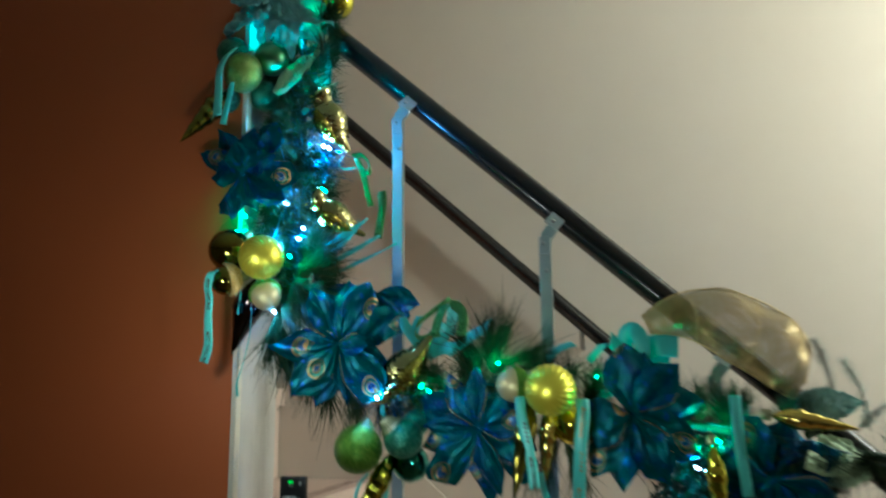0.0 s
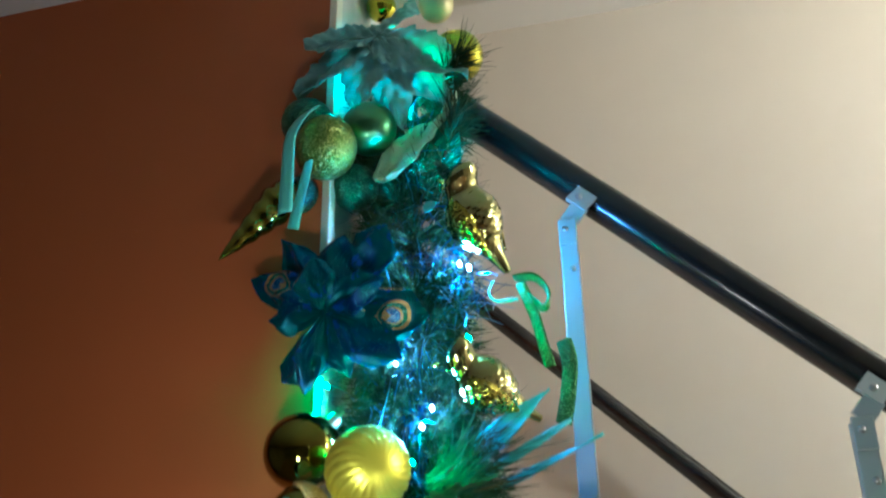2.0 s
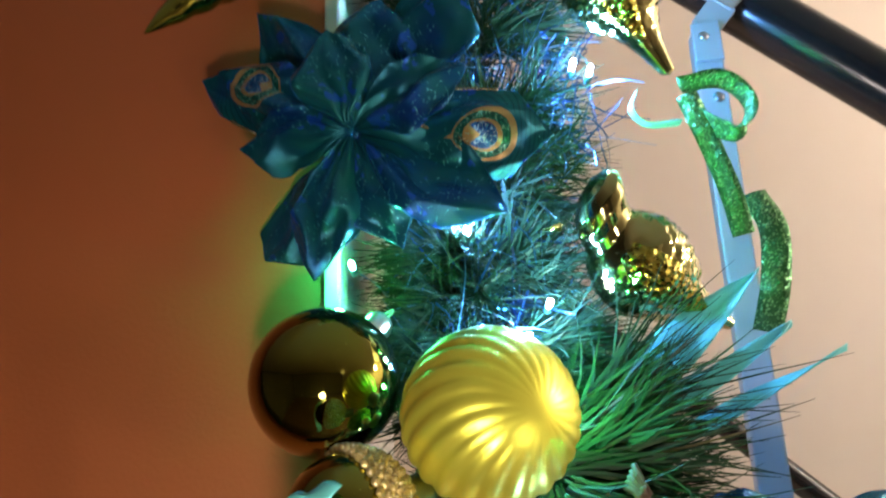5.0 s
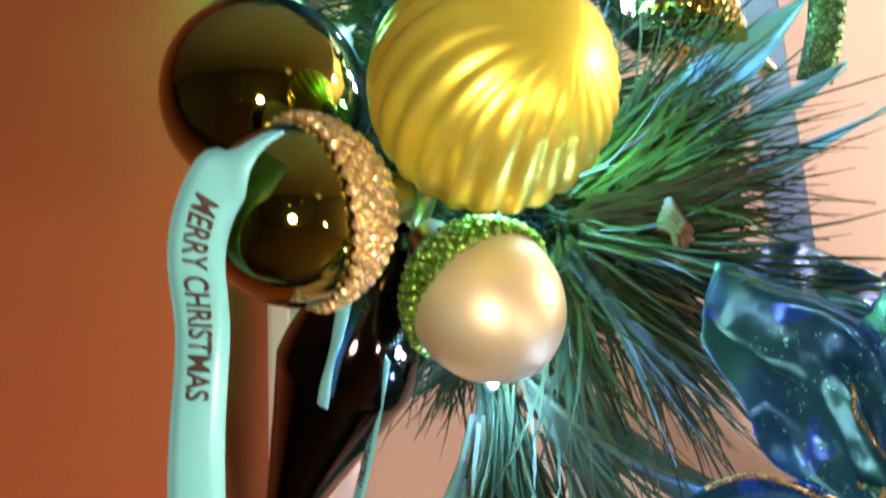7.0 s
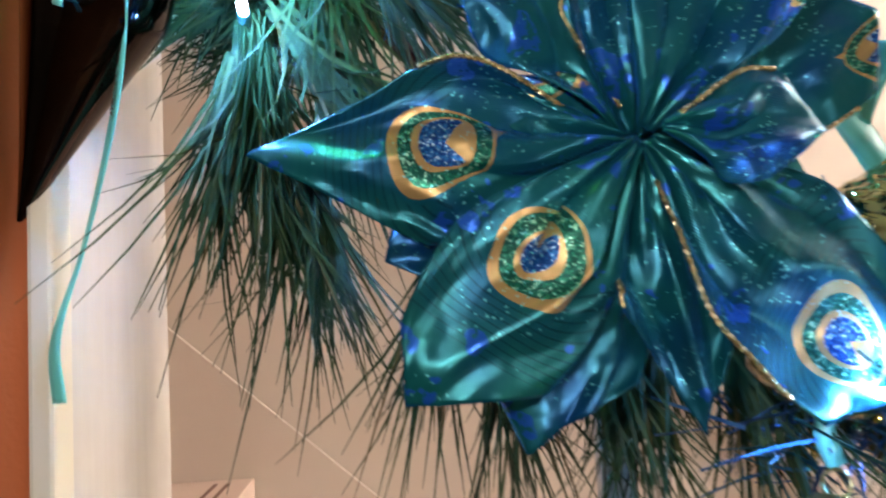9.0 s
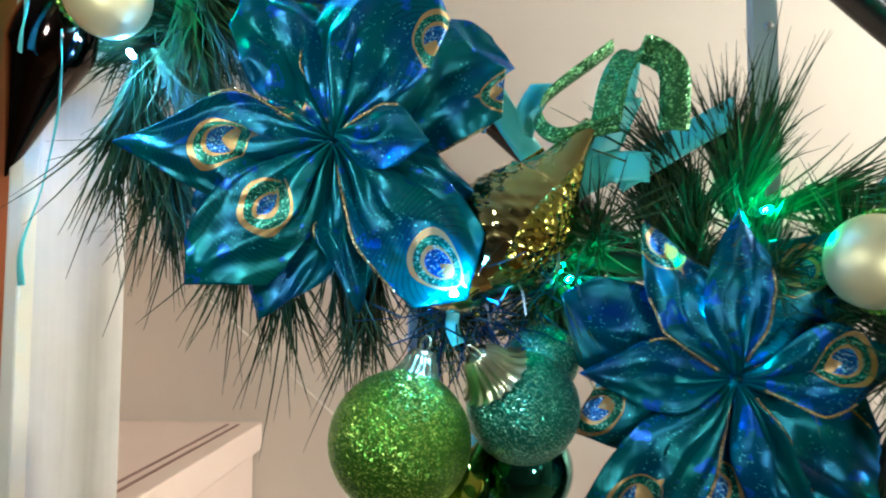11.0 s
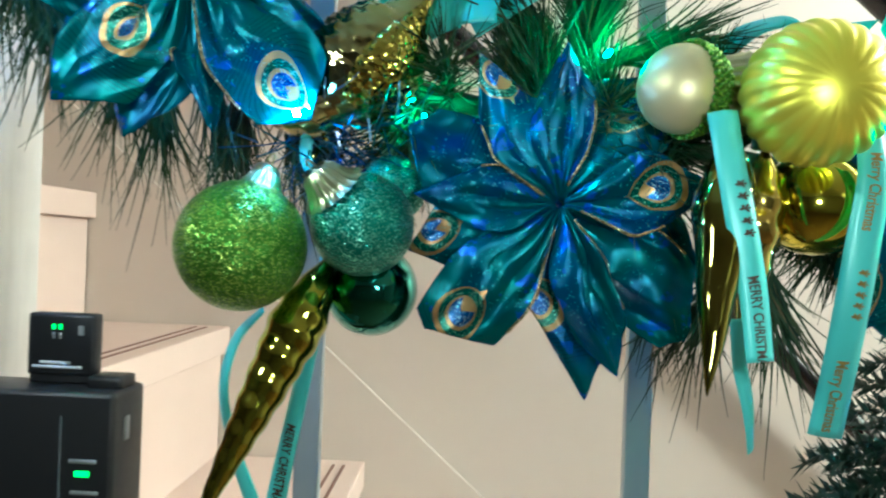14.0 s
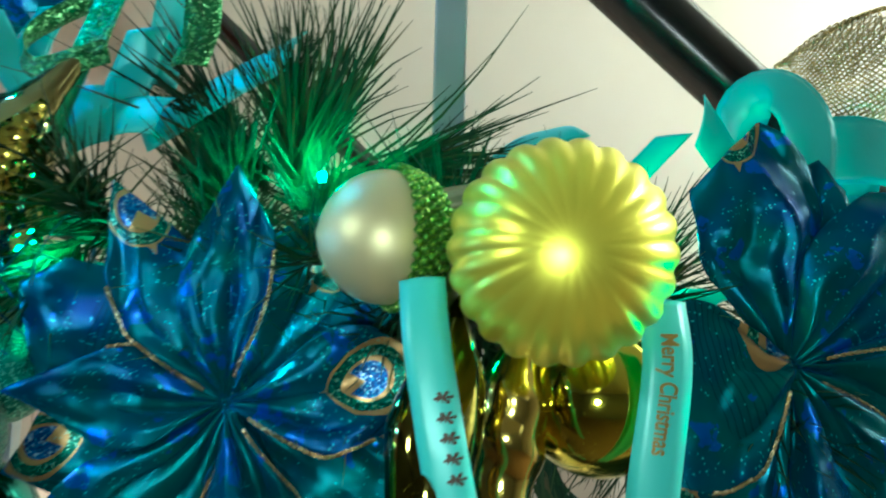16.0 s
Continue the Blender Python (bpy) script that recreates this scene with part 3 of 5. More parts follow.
def bird(place, way, up, size, material, label):
    """A glass bird: rounded head, plump feathered body and a pointed tail along way."""
    q = aim(place, way, "Z", "Y")
    # turn about the axis until the back lies towards up
    lu = q.to_3x3().inverted() @ Vector(up)
    q = q @ Matrix.Rotation(math.atan2(lu.y, lu.x) - math.pi / 2, 4, "Z")
    t = thing("bird_ornament", q, label, "ornament", "glass bird ornaments")
    prof = [(0, -0.30), (0.06, -0.295), (0.12, -0.27), (0.165, -0.21), (0.178, -0.14), (0.165, -0.07), (0.17, -0.01), (0.215, 0.07), (0.255, 0.17), (0.27, 0.27), (0.26, 0.38),
            (0.225, 0.50), (0.175, 0.62), (0.12, 0.73), (0.085, 0.84), (0.06, 0.95), (0.045, 1.02), (0.0, 1.04)]
    fine = []
    for (r0, z0), (r1, z1) in zip(prof, prof[1:]):
        fine += [(r0 + (r1 - r0) * k / 7, z0 + (z1 - z0) * k / 7) for k in range(7)]
    fine.append(prof[-1])

    def shape(a, z):
        z = z / size
        f = 1.0
        if 0.05 < z < 0.85:
            scale = 0.5 + 0.5 * math.cos(14 * a + (math.pi if int(z * 20) % 2 else 0))
            ramp = (z * 20) % 1
            f += 0.06 * scale * ramp * (1 - abs(2 * (z - 0.05) / 0.8 - 1) ** 3)
        return f
    body = lathe([(r * 1.22 * size, z * size) for r, z in fine], 112, shape)
    for v in body.verts:
        z = v.co.z / size
        v.co.y += size * (0.60 * max(0, 0.03 - z) - 0.10 * max(0, z) * (1 - z) + 0.05 * max(0, z - 0.6))
        if z > 0.6:
            v.co.y *= 0.8
    part("body", body, material, t)
    beak = lathe([(0, 0), (0.030 * size, 0.01 * size), (0.02 * size, 0.07 * size), (0, 0.15 * size)], 14)
    part("beak", beak, GOLD, t, m=aim((0, -0.12 * size, -0.26 * size), (0, -0.75, -0.65)))
    for s in (-1, 1):
        wing = []
        for i in range(9):
            u = i / 8
            row = []
            for j in range(5):
                v = j / 2 - 1
                w = 0.12 * size * math.sin(math.pi * (0.12 + 0.85 * u)) ** 0.8
                zz = size * (0.06 + 0.72 * u)
                rr = size * (0.285 + 0.05 * math.sin(math.pi * min(1, u * 1.3)) - 0.20 * max(0, u - 0.40)) + 0.010 * size * (1 - v * v)
                a = math.pi / 2 * (1 - s) + s * (0.18 + v * w / (0.25 * size))
                row.append((rr * math.cos(a), rr * math.sin(a) - 0.09 * size * u * (1 - u) * 4 * 0.3, zz))
            wing.append(row)
        part("wing", sheet(wing, 0.0012), FEATHER, t, "embossed gold wing")
        eye = bmesh.new()
        bmesh.ops.create_icosphere(eye, subdivisions=2, radius=0.018 * size, matrix=Matrix.Translation((s * 0.155 * size, -0.06 * size, -0.17 * size)))
        part("eye", eye, GOLD, t)
    return t


def ribbon_points(path, width, across, n=40, ripple=0.0, narrow=None):
    """Rows of a ribbon along a path; across is the way of its width at start and end."""
    pts = spline(path, n)
    a0, a1 = Vector(across[0]), Vector(across[-1])
    rows = []
    for i, p in enumerate(pts):
        u = i / n
        d = (pts[min(i + 1, n)] - pts[max(i - 1, 0)]).normalized()
        a = a0.lerp(a1, u)
        a = (a - d * a.dot(d)).normalized()
        nn = d.cross(a)
        w = width * (narrow(u) if narrow else 1)
        rows.append([p + a * w * (j / 4 - 0.5) + nn * (0.10 * width * (1 - (j / 2 - 1) ** 2) + ripple * math.sin(9 * u + j * 0.6)) for j in range(5)])
    return rows


def lettering(t, words, rows, size, start, material, proud=0.0007, squeeze=0.68):
    """Words in the built-in font, laid along a ribbon."""
    cu = bpy.data.curves.new("words", "FONT")
    cu.body, cu.size, cu.align_y, cu.offset = words, size, "CENTER", size * 0.022
    tmp = bpy.data.objects.new("words", cu)
    scene.collection.objects.link(tmp)
    bpy.context.view_layer.update()
    me = bpy.data.meshes.new_from_object(tmp.evaluated_get(bpy.context.evaluated_depsgraph_get()))
    bpy.data.objects.remove(tmp)
    mid = [r[2] for r in rows]
    run = [0.0]
    for a, b in zip(mid, mid[1:]):
        run.append(run[-1] + (b - a).length)
    for v in me.vertices:
        s = min(max(start + v.co.x * squeeze, 0), run[-1] - 1e-5)
        i = max(k for k in range(len(run) - 1) if run[k] <= s)
        f = (s - run[i]) / (run[i + 1] - run[i])
        row = [rows[i][j].lerp(rows[i + 1][j], f) for j in range(5)]
        a = (row[4] - row[0])
        w = a.length
        d = (mid[i + 1] - mid[i]).normalized()
        nn = d.cross(a).normalized()
        x = min(max(v.co.y / w + 0.5, 0.02), 0.98) * 4
        j = min(3, int(x))
        v.co = row[j].lerp(row[j + 1], x - j) + nn * proud
    me.materials.append(material)
    return part("lettering", me, None, t, "dark printed lettering")


def ribbon(name, path, width, across, material, label, words=None, ripple=0.0004, narrow=None, n=40, flip=1):
    t = thing(name, Matrix(), label, "ribbon", "")
    rows = ribbon_points(path, width, across, n, ripple, narrow)
    part("band", sheet(rows, 0.0004), material, t)
    for start, size, text, ink in words or ():
        lettering(t, text, rows, size, start, ink, 0.0006 * flip)
    return t


def leaf_bm(length, width, bend=0.15, fold=0.25, wave=0.0, seed=0, n=16, thick=0.0005, jag=0.0):
    """A pointed leaf along +y, its face towards +z, folded along the midrib; jag gives it teeth, a crinkled blade and side veins."""
    rnd = random.Random(seed)
    ph = rnd.uniform(0, 6)
    rows = []
    n, half = (54, 9) if jag else (n, 3)
    for i in range(n + 1):
        u = i / n
        w = width / 2 * (math.sin(math.pi * min(1, u * 0.93 + 0.07) ** 0.85) ** 0.9 if u < 0.999 else 0.01)
        if jag:
            w *= 1 + jag * (1.3 * ((u * 9 + ph) % 1) - 0.5) + 0.18 * noise.noise(Vector((u * 4, seed, 0)))
        row = []
        for j in range(2 * half + 1):
            v = j / half - 1
            z = length * bend * u * u + abs(v) * w * fold + wave * length * math.sin(5 * u + 2.2 * v + ph) * u
            if jag:
                z += length * (0.030 * noise.noise(Vector((v * 2.5, u * 7, seed))) + 0.012 * math.sin(30 * (u - 0.25 * abs(v)) + ph)) - 0.22 * w * v * v * u
            row.append((v * w + wave * length * 0.4 * math.sin(4 * u + ph), length * u, z))
        rows.append(row)
    return sheet(rows, thick)


def fold(x):
    """A pleat: rounded valleys between narrow ridges."""
    return 1 - 2 * abs(math.sin(x / 2)) ** 0.85


def petal_rows(length, width, seed, lift, cut, k, calm=1.0, n=44, m=45):
    """A satin ribbon petal along +y: gathered into pleats at the root, spread flat and cut to a point at v = cut; k is how sharp the point is, calm below 1 flattens it."""
    rnd = random.Random(seed)
    ph, side = rnd.uniform(0, 6.28), rnd.uniform(-0.08, 0.08)
    count, big = rnd.uniform(8.0, 11.0), rnd.uniform(3.0, 5.0)
    roll, turn = rnd.uniform(-0.10, 0.25), rnd.uniform(-0.40, 0.40)
    edge_a, edge_b = rnd.uniform(-0.14, 0.18), rnd.uniform(-0.14, 0.18)
    rows = []
    for i in range(n + 1):
        u = i / n
        w = width / 2 * (0.10 + 0.90 * math.sin(math.pi / 2 * min(1, u / 0.60)) ** 1.25)
        if u > 0.66:
            w *= 1 - 0.12 * ((u - 0.66) / 0.34) ** 2
        tight = min(1, u * 7 + 0.15) * max(0.0, 1 - u / 0.62) ** 0.8
        spread = min(1, u * 2.6) * (1 - 0.72 * u ** 1.5) * (1 - (1 - calm) * min(1, u * 2))
        ang = turn * calm ** 1.5 * math.sin(math.pi * min(1, u))
        ca, sa = math.cos(ang), math.sin(ang)
        row = []
        for j in range(m):
            v = 2 * j / (m - 1) - 1
            # the folds wander and fork on their way out
            lean = v + 0.75 * u * noise.noise(Vector((v * 1.3, u * 2.8, seed * 5.1))) + 0.30 * math.sin(4.5 * u + ph) * u
            a1, a2 = lean * count + ph, lean * big + 1.9 * ph + 1.4 * u
            ease = 0.55 + 0.9 * noise.noise(Vector((v * 1.7 + 9.0, u * 2.0, seed * 0.7))) ** 2 + 0.45 * noise.noise(Vector((v * 2.1, 4.0 + u, seed * 1.9)))
            z = length * (0.052 * tight * (0.6 + ease * 0.6) * fold(a1) + 0.135 * spread * ease * fold(a2))
            z += length * 0.10 * u * (1.2 - u) * noise.noise(Vector((v * 1.1 + seed * 3.7, u * 2.6, seed * 1.3)))
            z += length * 0.030 * u * noise.noise(Vector((v * 2.6, u * 5.0, seed * 2.1)))
            z -= roll * w * v * v * spread
            z += (edge_a if v < 0 else edge_b) * length * max(0, abs(v) - 0.55) * u
            x = v * w + 0.35 * w / count * 6.28 * tight * math.sin(a1) + 0.16 * w * spread * ease * math.sin(a2)
            x, z = x * ca - z * sa, x * sa + z * ca
            z += length * (lift * (u - 0.95 * u * u))
            reach = 1 - k * abs(v - cut) * u ** 0.6
            row.append((x + side * length * u * u, length * u * reach, z))
        rows.append(row)
    return rows


def cord(points, r=0.00058):
    """A twisted gold cord: two strands wound about each other."""
    bm = bmesh.new()
    pts = spline(points, 70)
    for s in (0, math.pi):
        line = []
        for i, p in enumerate(pts):
            d = (pts[min(i + 1, 70)] - pts[max(i - 1, 0)]).normalized()
            a = d.orthogonal().normalized()
            b = d.cross(a)
            line.append(p + (a * math.cos(i * 1.35 + s) + b * math.sin(i * 1.35 + s)) * r * 0.7)
        tube(line, r * 0.75, 5, bm)
    return bm


EYE_SIZE = 0.0138


def poinsettia(place, way, petals, label, seed):
    """A peacock-print satin poinsettia facing along way. petals: angle from its right, length, width, lift, layer, off-centre point, sharpness, corded side, eye as (how far out, how far across, turn)."""
    t = thing("satin_poinsettia", aim(place, way), label, "artificial flower", "peacock poinsettias")
    for q, (ang, length, width, lift, layer, cut, k, corded, eye) in enumerate(petals):
        rows = petal_rows(length, width, seed * 31 + q, lift, cut, k, 0.45 if eye and eye[0] < 0.9 else 1.0)
        m = Matrix.Rotation(radians(ang - 90), 4, "Z") @ Matrix.Translation((0, 0.002, (layer - 3) * 0.0048))
        out, off, turn = eye or (1.9, 1.5, 0)
        ca, sa = math.cos(radians(turn)), math.sin(radians(turn))

        def print_at(u, v):
            w = width / 2 * (0.25 + 0.75 * min(1, u / 0.55))
            y = length * (u * (1 - k * abs(v - cut) * u ** 0.6) - out) / EYE_SIZE
            x = 1.22 * (v * w - off * width / 2) / EYE_SIZE
            return (y * ca + x * sa, x * ca - y * sa)
        p = part("petal", sheet(rows, 0.0006, print_at=print_at), SATIN, t, m=m)
        if corded:
            side = -1 if corded > 0 else 0
            edge = [Vector(r[side]) + Vector((0, 0, 0.0007)) for r in rows]
            keep = edge[4:int(len(edge) * 0.86)]
            part("gold_cord", cord(keep[::3] + [keep[-1]]), CORDGOLD, p, "twisted gold cord")
    knot = tube(spline([((0.002 + 0.003 * math.sin(q * 0.9) ** 2) * math.cos(q * 1.9), (0.002 + 0.003 * math.sin(q * 0.9) ** 2) * math.sin(q * 1.9), -0.013 + 0.003 * (q % 2)) for q in range(14)], 90), 0.0012, 7)
    part("gathered_centre", knot, SATIN, t)
    return t

# ---- greenery ----


def axes(place, along, face):
    """A pose whose y runs along a leaf and whose z is near its face."""
    y = Vector(along).normalized()
    z = Vector(face)
    z = (z - y * z.dot(y)).normalized()
    x = y.cross(z)
    return Matrix.Translation(place) @ Matrix((x, y, z)).transposed().to_4x4()


def tuft_mesh(length, count, spread, droop, seed, thick=0.00075, material=None, branch=0.35, wild=0.25):
    """A spray of long needles along +z."""
    rnd = random.Random(seed)
    verts, faces = [], []
    for _ in range(count):
        a = rnd.uniform(0, 2 * math.pi)
        s = spread * rnd.uniform(0.15, 1.0)
        d = Vector((math.cos(a) * s, math.sin(a) * s, 1)).normalized()
        root = Vector((rnd.gauss(0, 0.002), rnd.gauss(0, 0.002), rnd.uniform(0, branch) * length))
        le = length * rnd.uniform(0.55, 1.05)
        side = d.orthogonal().normalized()
        up = d.cross(side)
        curl = Vector((rnd.gauss(0, wild), rnd.gauss(0, wild), rnd.gauss(0, wild))) * le * 0.4
        k0 = len(verts)
        steps = 4
        for i in range(steps + 1):
            u = i / steps
            c = root + d * le * u + curl * u * u
            w = thick * (1 - 0.85 * u * u)
            for q in range(3):
                b = q * 2 * math.pi / 3
                verts.append(c + (side * math.cos(b) + up * math.sin(b)) * w)
        for i in range(steps):
            for q in range(3):
                e, g = k0 + i * 3 + q, k0 + i * 3 + (q + 1) % 3
                faces.append((e, g, g + 3, e + 3))
    me = bpy.data.meshes.new("needles")
    me.from_pydata([tuple(v) for v in verts], [], faces)
    me.materials.append(material or PINE)
    return me


def foil_mesh(length, count, seed, width=0.0006):
    """A burst of short crinkled foil strips in all directions."""
    rnd = random.Random(seed)
    verts, faces = [], []
    for _ in range(count):
        d = Vector((rnd.gauss(0, 1), rnd.gauss(0, 1), rnd.gauss(0, 1))).normalized()
        side = (d.orthogonal().normalized() * math.cos(rnd.uniform(0, 3))).normalized()
        le = length * rnd.uniform(0.4, 1.0)
        bend = Vector((rnd.gauss(0, 0.3), rnd.gauss(0, 0.3), rnd.gauss(0, 0.3))) * le
        root = Vector((rnd.gauss(0, 0.012), rnd.gauss(0, 0.012), rnd.gauss(0, 0.016)))
        nn = d.cross(side) * 0.0001
        k0 = len(verts)
        for i in range(4):
            u = i / 3
            c = root + d * le * u + bend * u * u
            for sgn in (-1, 1):
                verts.append(c + side * width * sgn * (1 - 0.4 * u) + nn)
                verts.append(c + side * width * sgn * (1 - 0.4 * u) - nn)
        for i in range(3):
            e = k0 + i * 4
            faces += [(e, e + 2, e + 6, e + 4), (e + 1, e + 5, e + 7, e + 3), (e, e + 4, e + 5, e + 1), (e + 2, e + 3, e + 7, e + 6)]
    me = bpy.data.meshes.new("foil")
    me.from_pydata([tuple(v) for v in verts], [], faces)
    me.materials.append(TINSEL)
    return me


LONG = [tuft_mesh(0.066, 80, 0.34, 0, s, 0.0008, wild=0.55) for s in (1, 2, 3)]
WIDE = [tuft_mesh(0.050, 110, 0.9, 0, s, branch=0.5) for s in (4, 5, 6)]
SHORT = [tuft_mesh(0.042, 120, 1.3, 0, s, 0.0006, branch=0.8) for s in (7, 8, 9)]
FOIL = [foil_mesh(0.035, 95, s) for s in (11, 12, 13)]

CORE = spline([(-0.468, 1.070, 2.270), (-0.462, 1.065, 2.12), (-0.458, 1.060, 1.97), (-0.456, 1.045, 1.84), (-0.425, 1.020, 1.745), (-0.33, 1.005, 1.690), (-0.20, 1.000, 1.655),
               (-0.05, 1.000, 1.630), (0.12, 1.005, 1.60), (0.32, 1.01, 1.565), (0.60, 1.02, 1.55), (0.95, 1.03, 1.60)], 120)


def garland():
    g = thing("pine_garland", Matrix(), "long artificial pine garland with tinsel hung beside the stairs", "garland")
    part("stem", tube(CORE, 0.006, 8), BARKWIRE, g, "green wire stem")
    placed = [
        # beside the ridged bauble, spraying towards the stairs
        (LONG, (-0.432, 0.985, 1.806), (0.95, -0.05, 0.10)), (LONG, (-0.430, 0.980, 1.800), (0.80, -0.15, -0.35)), (LONG, (-0.432, 0.985, 1.80), (0.45, -0.10, -0.90)),
        (LONG, (-0.428, 0.990, 1.795), (0.65, 0.0, -0.75)), (LONG, (-0.435, 0.990, 1.80), (0.10, -0.1, -1.0)), (WIDE, (-0.425, 0.995, 1.80), (0.9, 0, -0.1)),
        (LONG, (-0.432, 0.992, 1.815), (0.9, 0.05, 0.35)), (LONG, (-0.432, 0.995, 1.818), (0.75, 0.10, 0.60)), (WIDE, (-0.425, 0.99, 1.81), (0.9, 0.0, 0.3)),
        # under the white light at the corner
        (LONG, (-0.458, 0.990, 1.762), (0.02, -0.10, -1.0)), (LONG, (-0.455, 0.985, 1.760), (0.10, -0.15, -1.0)), (LONG, (-0.450, 0.990, 1.765), (0.45, -0.1, -0.85)),
        (LONG, (-0.462, 0.990, 1.750), (-0.12, -0.1, -1.0)), (LONG, (-0.452, 0.995, 1.735), (0.12, -0.05, -1.0)), (LONG, (-0.440, 0.990, 1.720), (0.05, 0, -1.0)),
        # under the first large flower
        (LONG, (-0.400, 0.990, 1.700), (-0.15, 0.0, -1.0)), (LONG, (-0.385, 0.990, 1.680), (0.05, 0.05, -1.0)), (LONG, (-0.360, 0.990, 1.680), (0.2, 0, -1.0)),
        (LONG, (-0.340, 0.990, 1.675), (-0.05, 0, -1.0)), (LONG, (-0.320, 0.990, 1.670), (0.25, 0, -0.9)), (WIDE, (-0.31, 0.995, 1.665), (0.2, -0.1, -0.5)),
        # over the green light
        (LONG, (-0.168, 0.990, 1.680), (0.05, 0.0, 1.0)), (LONG, (-0.165, 0.990, 1.680), (0.35, 0.0, 0.9)), (LONG, (-0.175, 0.990, 1.680), (-0.55, 0.0, 0.75)),
        (LONG, (-0.155, 0.990, 1.682), (0.95, -0.1, 0.25)), (WIDE, (-0.165, 0.985, 1.678), (0.0, -0.2, 0.8)),
        # beneath the second ridged bauble
        (LONG, (-0.075, 0.985, 1.590), (0.30, 0.0, -0.9)), (LONG, (-0.085, 0.990, 1.590), (-0.35, 0.0, -0.9)), (LONG, (-0.05, 0.990, 1.600), (0.8, 0.0, -0.5)), (LONG, (-0.12, 0.985, 1.60), (0.0, 0, -1)),
        # near the top
        (SHORT, (-0.415, 1.020, 2.115), (0.3, -0.3, 0.8)), (SHORT, (-0.425, 1.02, 2.095), (0.2, -0.5, -0.4)), (SHORT, (-0.43, 1.03, 2.19), (0.5, -0.3, 0.2)),
    ]
    rnd = random.Random(5)
    for kinds, p, d in placed:
        part("needle_tuft", rnd.choice(kinds), None, g, m=aim(p, d) @ Matrix.Rotation(rnd.uniform(0, 6), 4, "Z"))
    for k, p in enumerate(CORE[4:], 4):
        if 38 < k < 62:
            continue
        upright = k < 48
        for _ in range(4 if upright else 2):
            a = rnd.uniform(0, 2 * math.pi)
            d = Vector((math.cos(a), math.sin(a) * 0.6 - 0.25, rnd.uniform(-0.5, 0.3))) if upright else Vector((rnd.uniform(-0.4, 0.4), math.cos(a) * 0.6, math.sin(a) * 0.8))
            kinds = SHORT if rnd.random() < 0.6 else WIDE
            part("needle_tuft", rnd.choice(kinds), None, g, m=aim(p + d * 0.006, d))
        if 6 < k < 56 and k % 3 == 0:
            part("tinsel_tuft", rnd.choice(FOIL), None, g, "crinkled blue and silver foil", m=aim(p + Vector((0.0, -0.004, 0)), (rnd.uniform(-1, 1), rnd.uniform(-1, 1), rnd.uniform(-1, 1))))
    for p in ((-0.44, 1.045, 1.88), (-0.47, 1.04, 1.90), (-0.42, 1.045, 1.97), (-0.42, 1.05, 2.0), (-0.29, 0.975, 1.632), (-0.275, 0.98, 1.64)):
        part("tinsel_tuft", rnd.choice(FOIL), None, g, "crinkled blue and silver foil", m=aim(p, (rnd.uniform(-1, 1), rnd.uniform(-1, 1), 1)))
    return g


garland()


def string_of_lights():
    """Fairy lights wound along the garland; each bulb is a small lit lamp."""
    t = thing("fairy_light_string", Matrix(), "lit cool-white and green fairy lights on a thin teal cable", "fairy lights")
    way = []
    for k, p in enumerate(CORE[2:100]):
        a = k * 0.55
        way.append(p + Vector((math.cos(a) * 0.022, math.sin(a) * 0.020 - 0.012, math.sin(a * 0.7) * 0.008)))
    part("cable", tube(way, 0.0011, 6), CLEARWIRE, t)
    blue, green, cyan = ((0.09, 0.40, 1.0), LEDBLUE), ((0.0, 1.0, 0.42), LEDGREEN), ((0.0, 0.62, 0.80), LEDCYAN)
    bulbs = [((-0.465, 1.028, 1.917), blue, 1.6), ((-0.429, 1.008, 1.875), blue, 1.5), ((-0.439, 1.015, 1.862), blue, 0.8), ((-0.408, 1.025, 1.998), blue, 1.8), ((-0.400, 1.025, 1.994), blue, 1.4),
             ((-0.397, 1.005, 1.927), green, 0.6), ((-0.515, 1.002, 1.897), green, 0.3), ((-0.457, 0.982, 1.757), blue, 1.2), ((-0.154, 0.982, 1.683), green, 0.45), ((-0.178, 0.962, 1.636), cyan, 0.8),
             ((-0.478, 1.055, 2.175), cyan, 2.0), ((-0.435, 1.045, 2.205), green, 0.8), ((-0.42, 1.035, 2.09), cyan, 2.4), ((-0.300, 0.945, 1.642), blue, 0.35), ((-0.035, 0.985, 1.665), green, 0.15),
             ((0.075, 0.985, 1.56), blue, 1), ((-0.245, 0.992, 1.650), green, 0.15), ((0.10, 0.985, 1.59), green, 1), ((-0.438, 0.985, 1.832), green, 0.75), ((-0.385, 0.985, 1.700), blue, 0.8)]
    for p, (colour, material), power in bulbs:
        p = Vector(p) + Vector((0, -0.008, 0))
        b = lathe([(0, 0.0030), (0.0008, 0.0026), (0.0014, 0.001), (0.0014, -0.002), (0.0012, -0.0045)], 12)
        bulb = part("bulb", b, material, t, m=aim(p, (0.1, -1, 0.1)))
        part("socket", lathe([(0.0014, -0.004), (0.0019, -0.0045), (0.0019, -0.011), (0.001, -0.013)], 10), CLEARWIRE, bulb)
        power *= 1.7 if p.z > 1.85 else 1.0
        lamp("fairy_light_glow", Vector(p) + Vector((0, -0.006, 0)), 0.13 * power, colour, 0.003)


string_of_lights()

